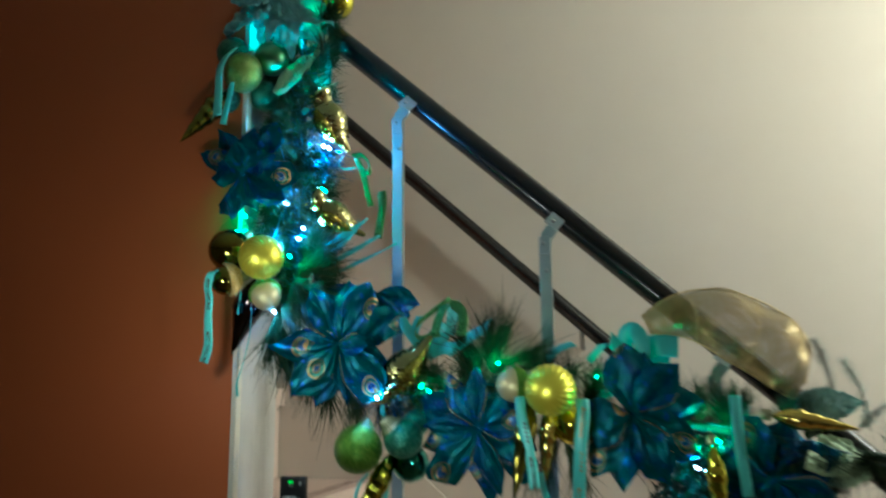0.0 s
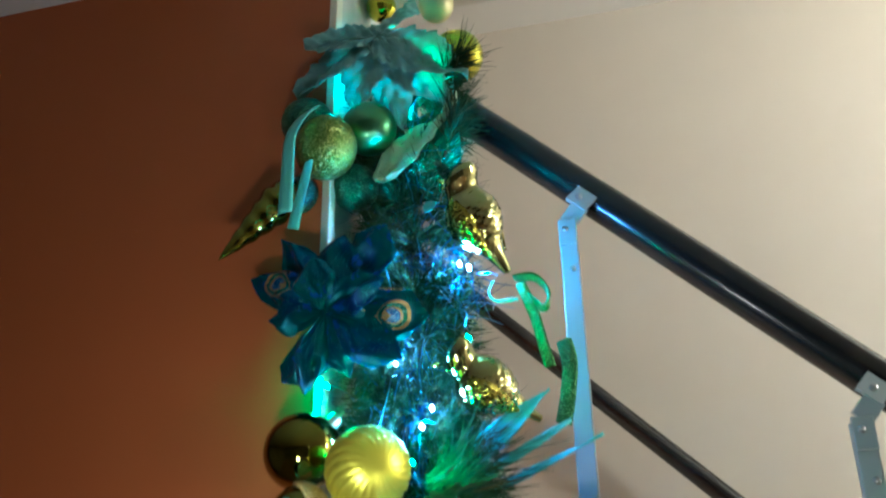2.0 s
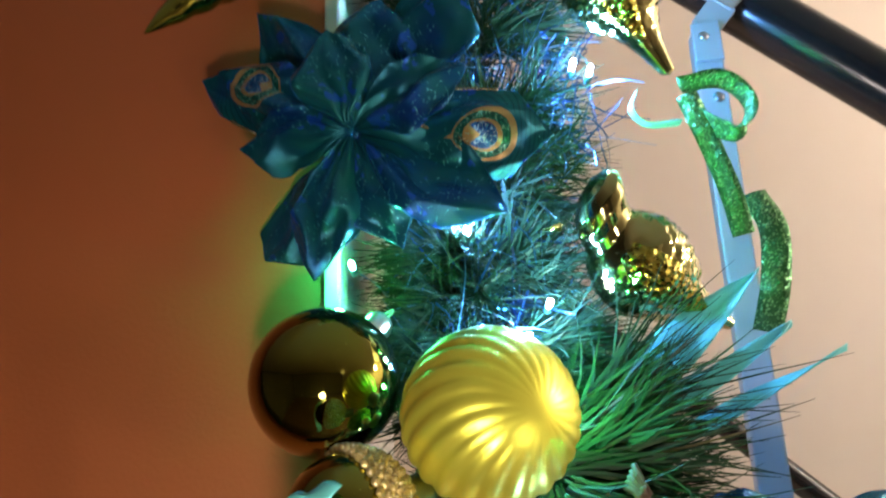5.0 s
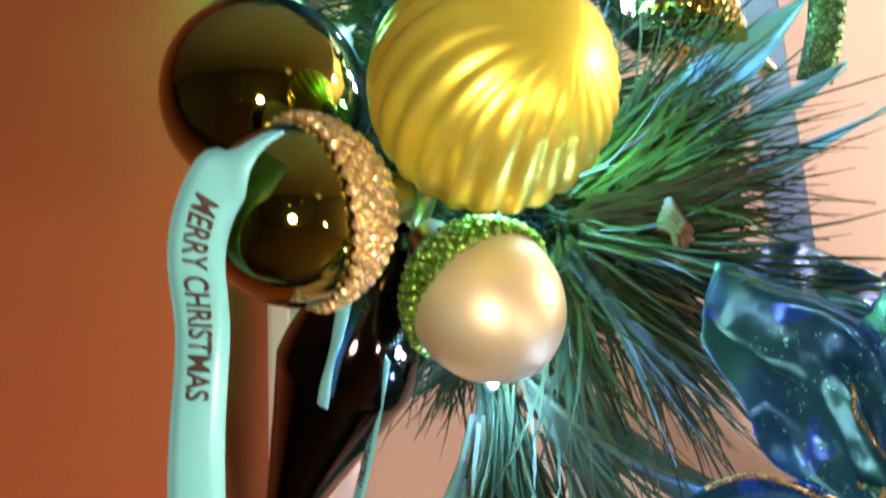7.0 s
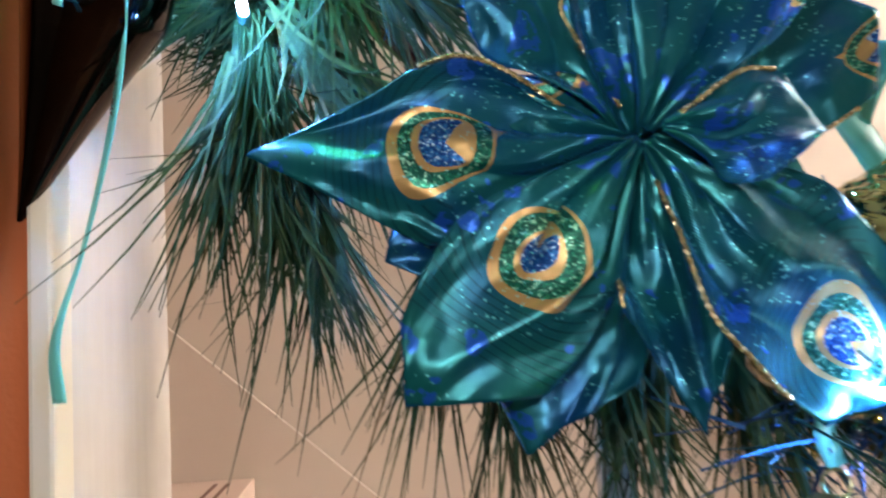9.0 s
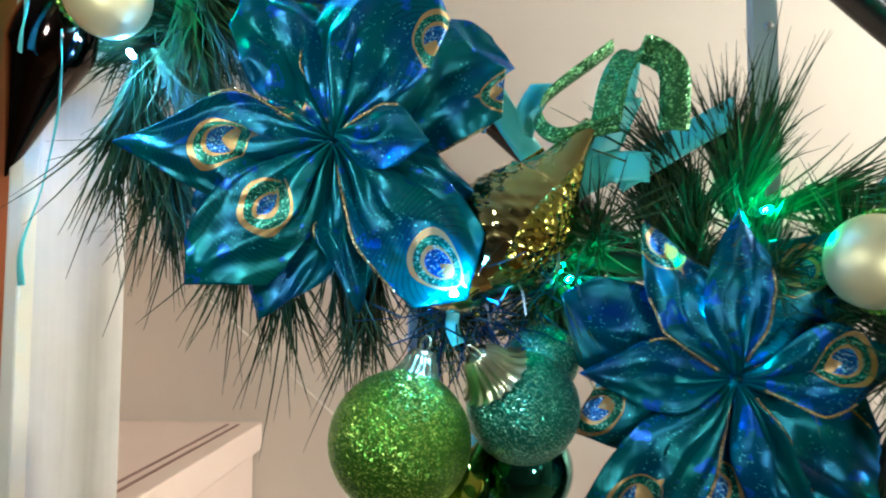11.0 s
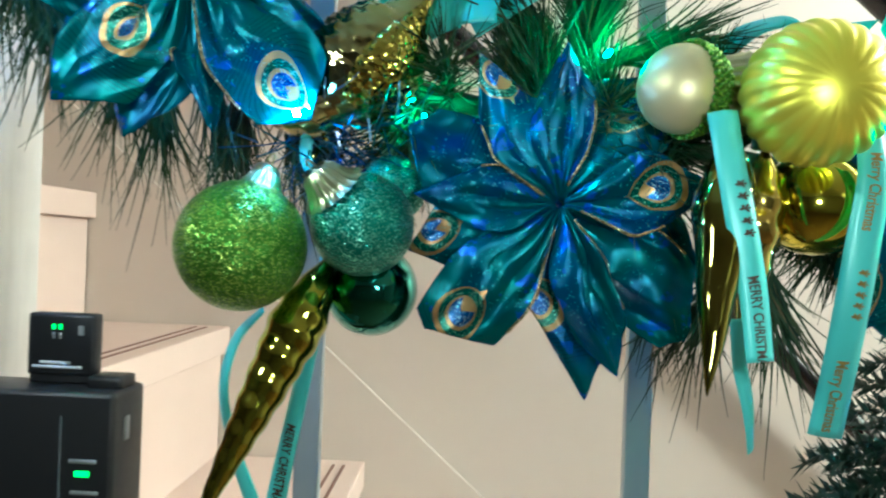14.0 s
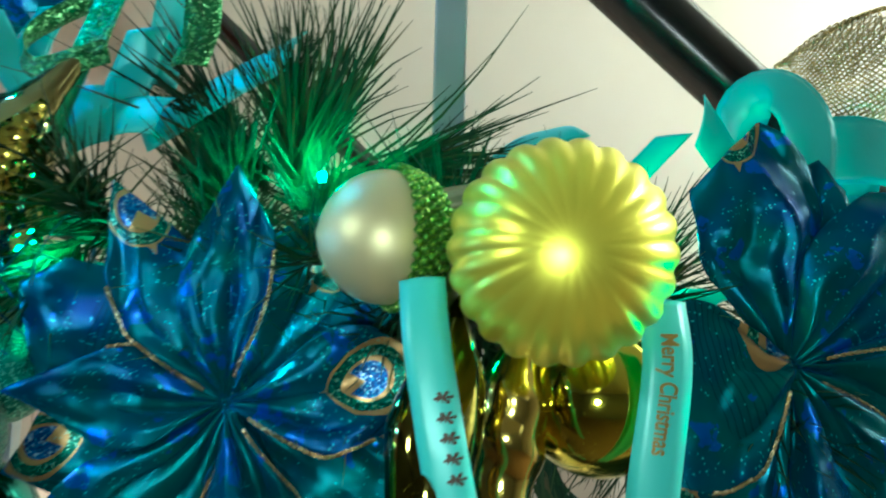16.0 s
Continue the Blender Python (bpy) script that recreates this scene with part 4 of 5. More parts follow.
# ---- satin flowers ----
poinsettia((-0.353, 0.945, 1.709), (0.0, -1, 0.05), [
    (178, 0.098, 0.046, 0.10, 2, 0.10, 0.42, 1, (0.50, 0.0, 0)), (226, 0.088, 0.044, 0.14, 3, 0.25, 0.22, 0, (0.44, 0.05, -8)), (252, 0.083, 0.036, 0.10, 1, 0.35, 0.22, 0, None),
    (278, 0.075, 0.026, 0.08, 2, -0.2, 0.35, 1, None), (314, 0.089, 0.050, 0.16, 3, 0.1, 0.16, 1, (0.77, 0.1, 165)), (341, 0.080, 0.036, 0.12, 1, 0.2, 0.35, 1, None),
    (352, 0.040, 0.026, 0.60, 5, 0.0, 0.30, -1, None), (26, 0.083, 0.046, 0.15, 0, 0.0, 0.14, 1, (0.95, 0.5, 20)), (62, 0.087, 0.046, 0.35, 3, 0.0, 0.20, 0, (0.66, 0.9, 0)),
    (89, 0.082, 0.042, 0.40, 2, 0.2, 0.3, -1, None), (115, 0.085, 0.044, 0.30, 1, -0.2, 0.22, 1, None), (150, 0.046, 0.020, 0.35, 1, 0.0, 0.4, 0, (0.7, 0.8, 0)), (204, 0.070, 0.036, 0.0, 0, 0.0, 0.2, 0, (1.28, 0.1, 0))],
    "teal and blue satin poinsettia with gold-edged peacock eyes", 1)
poinsettia((-0.178, 0.954, 1.606), (0.02, -1, 0.0), [
    (275, 0.092, 0.044, 0.12, 2, -0.15, 0.42, 0, (0.48, 0.6, 0)), (230, 0.084, 0.044, 0.20, 3, 0.55, 0.12, -1, (0.80, 0.1, 10)), (200, 0.073, 0.038, 0.15, 1, 0.0, 0.28, 1, (0.80, 0.3, 0)),
    (156, 0.080, 0.046, 0.15, 0, 0.3, 0.2, 0, (0.30, 0.9, 0)), (117, 0.078, 0.036, 0.30, 3, -0.2, 0.42, -1, (0.84, 0.0, 0)), (92, 0.072, 0.028, 0.35, 4, 0.0, 0.3, 1, None),
    (57, 0.083, 0.048, 0.15, 1, 0.2, 0.22, 0, (0.68, 0.0, 0)), (6, 0.071, 0.036, 0.35, 4, 0.1, 0.35, 1, (0.60, -0.1, 0)), (320, 0.088, 0.046, 0.12, 1, 0.45, 0.16, -1, None),
    (291, 0.082, 0.028, 0.24, 4, 0.0, 0.25, -1, None), (340, 0.074, 0.04, 0.0, 0, 0.0, 0.2, 0, None), (178, 0.066, 0.03, 0.30, 3, 0.0, 0.4, 1, None)],
    "teal and blue satin poinsettia with gold cords", 2)
poinsettia((0.003, 0.955, 1.621), (0.05, -1, 0.05), [
    (97, 0.083, 0.050, 0.20, 2, 0.25, 0.22, 0, (0.98, -0.2, 0)), (192, 0.050, 0.058, 0.25, 4, 0.0, 0.10, -1, (0.05, 0.5, 0)), (236, 0.085, 0.042, 0.20, 2, 0.0, 0.28, 1, (0.75, 0.3, 0)), (268, 0.086, 0.040, 0.2, 1, 0.2, 0.3, 1, None),
    (300, 0.086, 0.044, 0.2, 3, 0.0, 0.24, -1, None), (335, 0.086, 0.046, 0.2, 2, 0.2, 0.2, 1, (0.75, 0, 0)), (8, 0.084, 0.044, 0.3, 0, 0.0, 0.25, -1, None), (45, 0.080, 0.046, 0.35, 3, 0.0, 0.25, 1, None), (72, 0.074, 0.04, 0.3, 1, 0, 0.2, -1, None)],
    "dark teal satin poinsettia with gold cords", 3)
poinsettia((-0.510, 0.974, 1.952), (-0.15, -1, -0.10), [
    (150, 0.084, 0.036, 0.25, 2, -0.3, 0.25, -1, (0.62, 0.2, 0)), (122, 0.088, 0.036, 0.15, 0, 0.0, 0.3, 0, None), (80, 0.066, 0.044, 0.35, 1, 0.0, 0.25, 0, None), (55, 0.084, 0.046, 0.20, 0, 0.0, 0.2, 0, None),
    (228, 0.068, 0.036, 0.15, 1, 0.2, 0.14, 0, None), (256, 0.066, 0.032, 0.25, 3, 0.1, 0.3, 0, None), (350, 0.086, 0.042, 0.15, 1, 0.0, 0.2, -1, (0.66, 0, 0)), (328, 0.078, 0.040, 0.2, 2, 0.0, 0.3, -1, None),
    (20, 0.056, 0.034, 0.4, 3, 0.0, 0.3, 0, None), (290, 0.056, 0.034, 0.3, 2, 0.0, 0.3, 0, None), (178, 0.052, 0.03, 0.3, 3, 0.0, 0.3, 0, None), (100, 0.046, 0.034, 0.55, 4, 0.0, 0.3, 0, None)],
    "dark teal satin poinsettia hung on the wall end", 4)
poinsettia((-0.325, 1.000, 1.785), (0.3, -1, 0.35), [
    (200, 0.075, 0.050, 0.3, 1, 0, 0.25, 0, None), (250, 0.075, 0.05, 0.25, 0, 0, 0.25, 0, None), (300, 0.070, 0.05, 0.3, 1, 0, 0.25, 1, None), (350, 0.062, 0.04, 0.3, 0, 0, 0.25, 0, None)],
    "blue satin petals tucked behind the large flower", 5)
poinsettia((0.155, 0.96, 1.55), (0.1, -1, 0.1), [
    (20, 0.08, 0.05, 0.3, 1, 0, 0.25, 0, None), (70, 0.07, 0.05, 0.4, 0, 0, 0.25, 1, None), (120, 0.075, 0.05, 0.3, 1, 0.2, 0.2, 0, (0.7, 0, 0)), (170, 0.075, 0.05, 0.3, 2, 0, 0.25, 1, None), (225, 0.08, 0.05, 0.2, 0, 0, 0.25, 0, None),
    (275, 0.08, 0.05, 0.25, 1, 0, 0.25, 0, (0.7, 0, 0)), (325, 0.075, 0.05, 0.3, 2, 0, 0.25, -1, None)],
    "dark blue satin poinsettia further along the garland", 6)

# ---- ornaments on the wall end ----
ridged_ball((-0.4525, 0.922, 1.822), 0.0288, (0.58, -0.81, -0.02), "satin lime-gold bauble with swirling ridges", 0.55)
ball("mirror_bauble", (-0.5175, 0.960, 1.841), 0.0290, OLIVE, "dark olive-gold mirror bauble", (0.5, 0.5, 0.7))
acorn((-0.497, 0.913, 1.793), 0.0200, (-0.75, -0.62, -0.25), OLIVE, GOLDGLITTER, "olive-gold mirror acorn with a gold beaded cap", 1.0)
acorn((-0.458, 0.950, 1.777), 0.0195, (0.55, -0.45, -0.75), PEARL, GREENGLITTER, "champagne pearl acorn with a green beaded cap", 1.2)
ball("green_bauble", (-0.486, 1.003, 2.133), 0.0250, GREENSATIN, "satin green bauble hung on a brown wire", (0.1, 0.3, 1))
ball("glitter_bauble", (-0.515, 0.973, 2.102), 0.0270, OLIVEGLITTER, "olive green glitter bauble", (0.1, 0.4, 1), "glitter baubles", 56, 1.12)
ball("glitter_bauble", (-0.509, 1.029, 2.088), 0.0225, DEEPGLITTER, "dark green glitter bauble", (0.1, 0.6, 1), "glitter baubles")
ball("glitter_bauble", (-0.546, 1.000, 2.146), 0.0245, DEEPGLITTER, "dark teal glitter bauble", (0.1, 0.6, 1), "glitter baubles")
ball("glitter_bauble", (-0.553, 1.008, 2.075), 0.0190, DEEPGLITTER, "small dark glitter bauble", (0.1, 0.6, 1), "glitter baubles")
ball("gold_bauble", (-0.424, 1.101, 2.266), 0.0285, GOLDLIME, "gold mirror bauble among pale leaves", (0.1, 0.3, 1))
ball("pearl_bauble", (-0.4421, 1.0850, 2.3243), 0.0190, PEARL, "matt champagne bauble at the top", (-0.3, 0.3, 1))
ball("gold_bauble", (-0.5070, 1.0900, 2.3397), 0.0170, GOLDLIME, "small gold mirror bauble at the top", (-0.3, 0.3, 1))
icicle("pointed_drop", (-0.548, 1.000, 2.088), (-0.599, 0.954, 1.999), 0.0175, OLIVE, "olive-gold pointed drop with spiral ridges", 7, 0.05, 0.30)
icicle("teardrop_ornament", (-0.478, 0.968, 1.806), (-0.536, 1.008, 1.697), 0.0210, DARKCHROME, "dark bronze mirror teardrop hung over the casing", 0, 0.0, 0.40, 1.1)
bird((-0.397, 0.985, 2.045), (0.42, 0.30, -0.86), (0.7, -0.6, 0.3), 0.072, BIRDGLASS, "olive-gold glass bird hung head up")
bird((-0.402, 1.000, 1.903), (0.72, 0.42, -0.52), (0.50, -0.5, 0.7), 0.070, BIRDGLASS, "lime-gold glass bird with embossed feathers")
bird((-0.291, 0.966, 1.652), (0.62, 0.05, 0.78), (-0.6, -0.6, 0.4), 0.087, BIRDGLASS, "olive-gold glass bird clipped tail up on the garland")

# ---- ornaments along the garland ----
ball("glitter_bauble", (-0.322, 0.934, 1.581), 0.0295, GREENGLITTER, "large bright green glitter bauble with a silver crown", (0.25, 0.2, 1), "glitter baubles", crown=0.009)
ball("glitter_bauble", (-0.270, 0.951, 1.593), 0.0245, TEALGLITTER, "teal glitter bauble with a pleated silver crown", (-0.65, -0.45, 0.75), "glitter baubles", crown=0.012)
ball("glitter_bauble", (-0.259, 0.976, 1.612), 0.0170, TEALGLITTER, "small teal glitter bauble", (0, 0.3, 1), "glitter baubles")
ball("teal_bauble", (-0.268, 0.979, 1.561), 0.0235, TEALCHROME, "dark teal mirror bauble", (0, 0.2, 1))
ridged_ball((-0.084, 0.900, 1.650), 0.0290, (-0.10, -0.98, -0.05), "satin lime-gold bauble with radiating ridges", 0.10)
acorn((-0.130, 0.927, 1.656), 0.0195, (-0.93, -0.35, -0.02), PEARL, GREENGLITTER, "champagne pearl acorn lying sideways with a beaded cap", 1.0, True)
ball("gold_bauble", (-0.063, 0.946, 1.610), 0.0240, GOLDLIME, "lime-gold mirror bauble under the ridged one", (0.1, 0.2, 1))
icicle("pointed_drop", (-0.285, 0.965, 1.580), (-0.337, 0.920, 1.452), 0.0135, DROPGOLD, "lime-gold pointed drop with spiral ridges", 11, 0.04, 0.30)
icicle("pointed_drop", (-0.108, 0.925, 1.640), (-0.127, 0.886, 1.530), 0.0130, OLIVE, "dark gold mirror pointed drop", 3, 0.04, 0.35)
icicle("pointed_drop", (-0.088, 0.940, 1.635), (-0.098, 0.935, 1.540), 0.0120, GOLD, "smooth gold mirror pointed drop", 6, 0.06, 0.35)

# ---- ribbons ----
ribbon("printed_ribbon", [(-0.4968, 0.8930, 1.8029), (-0.5016, 0.8890, 1.7980), (-0.5079, 0.8920, 1.7921), (-0.5125, 0.8970, 1.7824), (-0.5142, 0.9050, 1.7674), (-0.5162, 0.9080, 1.7467), (-0.5176, 0.9120, 1.7262), (-0.5185, 0.9150, 1.7087), (-0.5271, 0.9200, 1.6884)], 0.0120, [(0.9, -0.4, 0.2), (1, 0.1, 0)], RIBBON,
       "turquoise satin ribbon printed with a greeting", [(0.018, 0.0072, "MERRY CHRISTMAS", INK), (0.088, 0.0072, "MERRY CHRISTMAS", INK)])
ribbon("printed_ribbon", [(-0.4849, 0.9650, 1.7652), (-0.4963, 0.9850, 1.7334), (-0.5115, 1.0000, 1.6937), (-0.5203, 1.0000, 1.6647), (-0.5197, 1.0000, 1.6452)], 0.0055, [(0.35, -0.9, 0), (0.8, -0.5, 0)], RIBBON, "narrow turquoise printed ribbon hanging beside the casing",
       [(0.02, 0.004, "MERRY CHRISTMAS", INK)])
ribbon("printed_ribbon", [(-0.4913, 0.9450, 1.7829), (-0.4982, 0.9550, 1.7669), (-0.5027, 0.9600, 1.7527)], 0.0042, [(0.7, -0.7, 0), (0.7, -0.7, 0)], RIBBON, "short narrow turquoise ribbon end")
ribbon("printed_ribbon", [(-0.5146, 0.9500, 2.1291), (-0.5246, 0.9400, 2.1137), (-0.5308, 0.9350, 2.0930), (-0.5312, 0.9350, 2.0573), (-0.5287, 0.9300, 2.0233)], 0.0125, [(0.9, -0.3, 0.2), (1, -0.1, 0)], RIBBON, "turquoise ribbon tag on a glitter bauble")
ribbon("printed_ribbon", [(-0.5216, 0.9550, 2.0822), (-0.5270, 0.9550, 2.0544), (-0.5332, 0.9550, 2.0198)], 0.0100, [(0.9, -0.4, 0), (0.9, 0.1, 0)], RIBBON, "short turquoise ribbon end under a bauble")
ribbon("printed_ribbon", [(-0.4194, 1.0400, 2.2126), (-0.4216, 1.0500, 2.1707), (-0.4177, 1.0550, 2.1379), (-0.4174, 1.0550, 2.1085)], 0.0110, [(1, -0.2, 0), (1, -0.2, 0)], DEEPLEAF, "turquoise ribbon hanging below the top leaves")
ribbon("printed_ribbon", [(-0.1192, 0.9050, 1.6425), (-0.1178, 0.9000, 1.6271), (-0.1134, 0.8970, 1.6014), (-0.1070, 0.8970, 1.5697), (-0.1039, 0.8950, 1.5431)], 0.0120, [(1, -0.1, 0.1), (1, 0.2, 0)], RIBBON, "turquoise satin ribbon printed with dark stars and a greeting",
       [(0.030, 0.0105, "* * * * *", INK), (0.068, 0.0064, "MERRY CHRISTMAS", INK)])
ribbon("printed_ribbon", [(-0.0501, 0.9250, 1.6394), (-0.0499, 0.9200, 1.6204), (-0.0540, 0.9200, 1.5880), (-0.0570, 0.9250, 1.5505), (-0.0597, 0.9350, 1.5064)], 0.0145, [(1, 0.1, 0.1), (1, -0.2, 0)], RIBBON, "broad turquoise satin ribbon with faint gold print",
       [(0.010, 0.0072, "Merry Christmas", GOLDINK), (0.060, 0.0100, "* * * * *", GOLDINK), (0.100, 0.0072, "Merry Christmas", GOLDINK)])
ribbon("printed_ribbon", [(-0.1013, 0.9300, 1.5574), (-0.0980, 0.9350, 1.5378), (-0.0921, 0.9400, 1.5178), (-0.0879, 0.9450, 1.4959)], 0.0070, [(1, 0, 0), (0.7, 0.7, 0)], RIBBON, "narrow turquoise ribbon end")
ribbon("printed_ribbon", [(-0.2882, 0.9650, 1.5785), (-0.2923, 0.9650, 1.5530), (-0.2977, 0.9650, 1.5200), (-0.3031, 0.9650, 1.4901), (-0.3085, 0.9650, 1.4603), (-0.3126, 0.9650, 1.4365)], 0.0100, [(0.7, -0.7, 0), (1, 0, 0)], RIBBON, "turquoise ribbon with a printed greeting beside the drop",
       [(0.085, 0.0070, "MERRY CHRISTMAS", INK)])
ribbon("printed_ribbon", [(-0.3179, 0.9650, 1.5509), (-0.3335, 0.9700, 1.5334), (-0.3385, 0.9700, 1.5090), (-0.3331, 0.9750, 1.4777), (-0.3201, 0.9750, 1.4447)], 0.0085, [(0.5, -0.8, 0), (0.9, -0.3, 0)], RIBBON, "turquoise ribbon loop behind the green bauble")
ribbon("printed_ribbon", [(-0.2996, 0.9650, 1.6395), (-0.3010, 0.9650, 1.6274), (-0.2982, 0.9650, 1.6193)], 0.006, [(1, 0, 0), (1, 0, 0)], RIBBON, "short turquoise ribbon above the bauble")

# glitter ribbons tied to the bird tails
ribbon("glitter_ribbon", [(-0.3602, 1.0100, 1.9775), (-0.3428, 1.0000, 1.9730), (-0.3329, 1.0000, 1.9591), (-0.3393, 1.0100, 1.9510), (-0.3538, 1.0200, 1.9662)], 0.010, [(0.3, -0.9, 0.2), (0.4, -0.9, 0.3)], RIBBONGLITTER, "green glitter ribbon bow on the bird's tail")
ribbon("glitter_ribbon", [(-0.3568, 1.0150, 1.9748), (-0.3480, 1.0200, 1.9504), (-0.3416, 1.0200, 1.9237), (-0.3379, 1.0250, 1.9060)], 0.010, [(0.9, -0.4, 0.2), (0.9, -0.4, 0.2)], RIBBONGLITTER, "green glitter ribbon tail")
ribbon("glitter_ribbon", [(-0.3271, 1.0400, 1.9302), (-0.3229, 1.0300, 1.9094), (-0.3258, 1.0300, 1.8843), (-0.3314, 1.0350, 1.8621)], 0.013, [(1, -0.2, 0), (1, -0.2, 0)], RIBBONGLITTER, "green glitter ribbon hanging before a baluster")
ribbon("glitter_ribbon", [(-0.3788, 1.0200, 1.9801), (-0.3832, 1.0150, 1.9693), (-0.3764, 1.0150, 1.9610), (-0.3597, 1.0200, 1.9628)], 0.004, [(0.3, -0.9, 0.2), (0.4, -0.9, 0.3)], RIBBON, "curled narrow turquoise ribbon")
ribbon("glitter_ribbon", [(-0.2320, 0.9600, 1.7205), (-0.2258, 0.9650, 1.7437), (-0.2147, 0.9700, 1.7580), (-0.1993, 0.9700, 1.7501), (-0.1977, 0.9700, 1.7329), (-0.1999, 0.9650, 1.7175)], 0.014, [(1, -0.3, 0.3), (1, -0.2, 0.2)], RIBBONGLITTER, "green glitter ribbon loop on the bird's tail")
ribbon("glitter_ribbon", [(-0.2258, 0.9600, 1.7200), (-0.2538, 0.9700, 1.7166), (-0.2587, 0.9800, 1.7348), (-0.2203, 1.0000, 1.7694)], 0.008, [(0.2, -0.5, 0.8), (0.2, -0.5, 0.8)], RIBBONGLITTER, "thin green glitter ribbon curl")


def net_bow():
    """Two puffed loops of netting: a front and a back sheet that swell apart between the wired edges."""
    t = thing("gold_net_bow", Matrix(), "large loose bow of gold netting on the garland", "bow")
    top = spline([(0.0216, 1.0000, 1.7387), (0.0669, 1.0000, 1.7652), (0.1263, 1.0000, 1.7665), (0.1848, 1.0000, 1.7372), (0.2110, 1.0000, 1.6999), (0.2028, 1.0000, 1.6542)], 30)
    low = spline([(0.0306, 1.0000, 1.7176), (0.0768, 1.0000, 1.7096), (0.1204, 1.0000, 1.6817), (0.1506, 1.0000, 1.6613), (0.1743, 1.0000, 1.6447), (0.1862, 1.0000, 1.6381)], 30)
    for s in (-1, 1):
        rows = []
        for i, (a, b) in enumerate(zip(top, low)):
            row = []
            for j in range(13):
                v = j / 12
                q = a.lerp(b, v)
                swell = math.sin(math.pi * v) ** 0.7 * math.sin(math.pi * (0.1 + 0.85 * i / 30))
                q = q + Vector((0, s * 0.035 * swell + 0.004 * math.sin(i * 0.9 + 5 * v + s), 0.003 * math.sin(i * 0.7 + 3 * v)))
                row.append(q)
            rows.append(row)
        part("net_loop", sheet(rows, 0.0004), NET, t)
    for line in (top, low):
        part("edge_wire", tube(line, 0.0010, 6), GOLDGLITTER, t, "gold wired edge")
    for i in (7, 15, 22):
        part("edge_wire", tube(spline([top[i], top[i].lerp(low[i], 0.5) + Vector((0.004, -0.033, 0)), low[i]], 14), 0.0008, 6), GOLDGLITTER, t, "gold wired edge")


net_bow()

# ---- leaves ----


def leaf(root, tip, width, material, label, face=(0, -1, 0.15), bend=0.10, fold=0.25, wave=0.02, seed=0, jag=0.0):
    a, b = Vector(root), Vector(tip)
    t = thing("artificial_leaf", axes(a, b - a, face), label, "artificial leaf", "turquoise leaves")
    le = (b - a).length
    part("blade", leaf_bm(le, width, bend, fold, wave, seed, jag=jag), material, t)
    part("midrib", tube([(0, le * u, le * bend * u * u + 0.0006) for u in (k / 10 for k in range(10))], lambda u: 0.0008 * (1.1 - u), 6), material, t)
    return t


TOPLEAF = "pale turquoise organza leaf at the top of the garland"
for tip, w, seed, face in (((-0.5572, 0.9850, 2.1761), 0.052, 1, (-0.2, -1, 0.3)), ((-0.4963, 0.9900, 2.1433), 0.047, 2, (0, -1, 0.2)), ((-0.3940, 1.0100, 2.1821), 0.062, 3, (0.3, -1, 0.3)),
                           ((-0.4112, 1.0200, 2.1508), 0.047, 4, (0.2, -1, 0.2)), ((-0.4518, 1.0000, 2.1298), 0.047, 5, (0, -1, 0)), ((-0.4596, 1.0600, 2.3164), 0.036, 6, (0, -0.8, 0.5)), ((-0.5481, 0.9850, 2.2294), 0.052, 7, (0, -1, 0.5))):
    leaf((-0.4808, 1.0000, 2.2290), tip, w, ORGANZA, TOPLEAF, face, -0.05, 0.2, 0.06, seed, 0.14)
leaf((-0.4765, 1.0000, 2.0767), (-0.4065, 1.0350, 2.1607), 0.036, MINTLEAF, "pale mint leaf behind the green bauble", (-0.2, -1, 0.2), 0.1, 0.2, 0.07, 9, 0.05)
leaf((-0.4343, 1.0000, 2.0434), (-0.4224, 1.0000, 2.0484), 0.01, TEALLEAF, "small turquoise leaf tip", seed=12)
SPRAY = "turquoise satin leaf sticking out of the garland"
leaf((-0.425, 1.0, 1.818), (-0.3368, 1.0200, 1.8805), 0.022, TEALLEAF, SPRAY, (0, -1, 0.5), 0.1, 0.2, 0.02, 14)
leaf((-0.420, 1.0, 1.812), (-0.3230, 1.0300, 1.8553), 0.012, TEALLEAF, SPRAY, (0, -0.7, 0.8), 0.1, 0.2, 0.02, 15)
leaf((-0.395, 1.02, 1.81), (-0.2996, 1.0350, 1.8449), 0.010, TEALLEAF, SPRAY, (0, -0.7, 0.8), 0.1, 0.2, 0.02, 16)


def ribbon_tail(path, width, skew, label, face=(0.05, -1, 0.25), cup=0.10, material=None):
    """A flat stiff ribbon end with parallel sides, cut aslant; it runs along path with its face towards face."""
    t = thing("ribbon_tail", Matrix(), label, "ribbon", "turquoise ribbon tails")
    pts = spline(path, 18)
    rows = []
    for i, p in enumerate(pts):
        u = i / 18
        d = (pts[min(i + 1, 18)] - pts[max(i - 1, 0)]).normalized()
        a = d.cross(Vector(face)).normalized()
        up = a.cross(d).normalized()
        rows.append([p + a * width * (v / 8 - 0.5) + d * skew * width * (v / 8 - 0.5) * u + up * width * (cup * (1 - (v / 4 - 1) ** 2) + 0.03 * math.sin(5 * u + v * 0.5)) for v in range(9)])
    part("band", sheet(rows, 0.0004), material or TEALLEAF, t)
    hem = [Vector(q[0]) for q in rows]
    part("hem", tube(hem, 0.00035, 5), material or TEALLEAF, t)
    return t


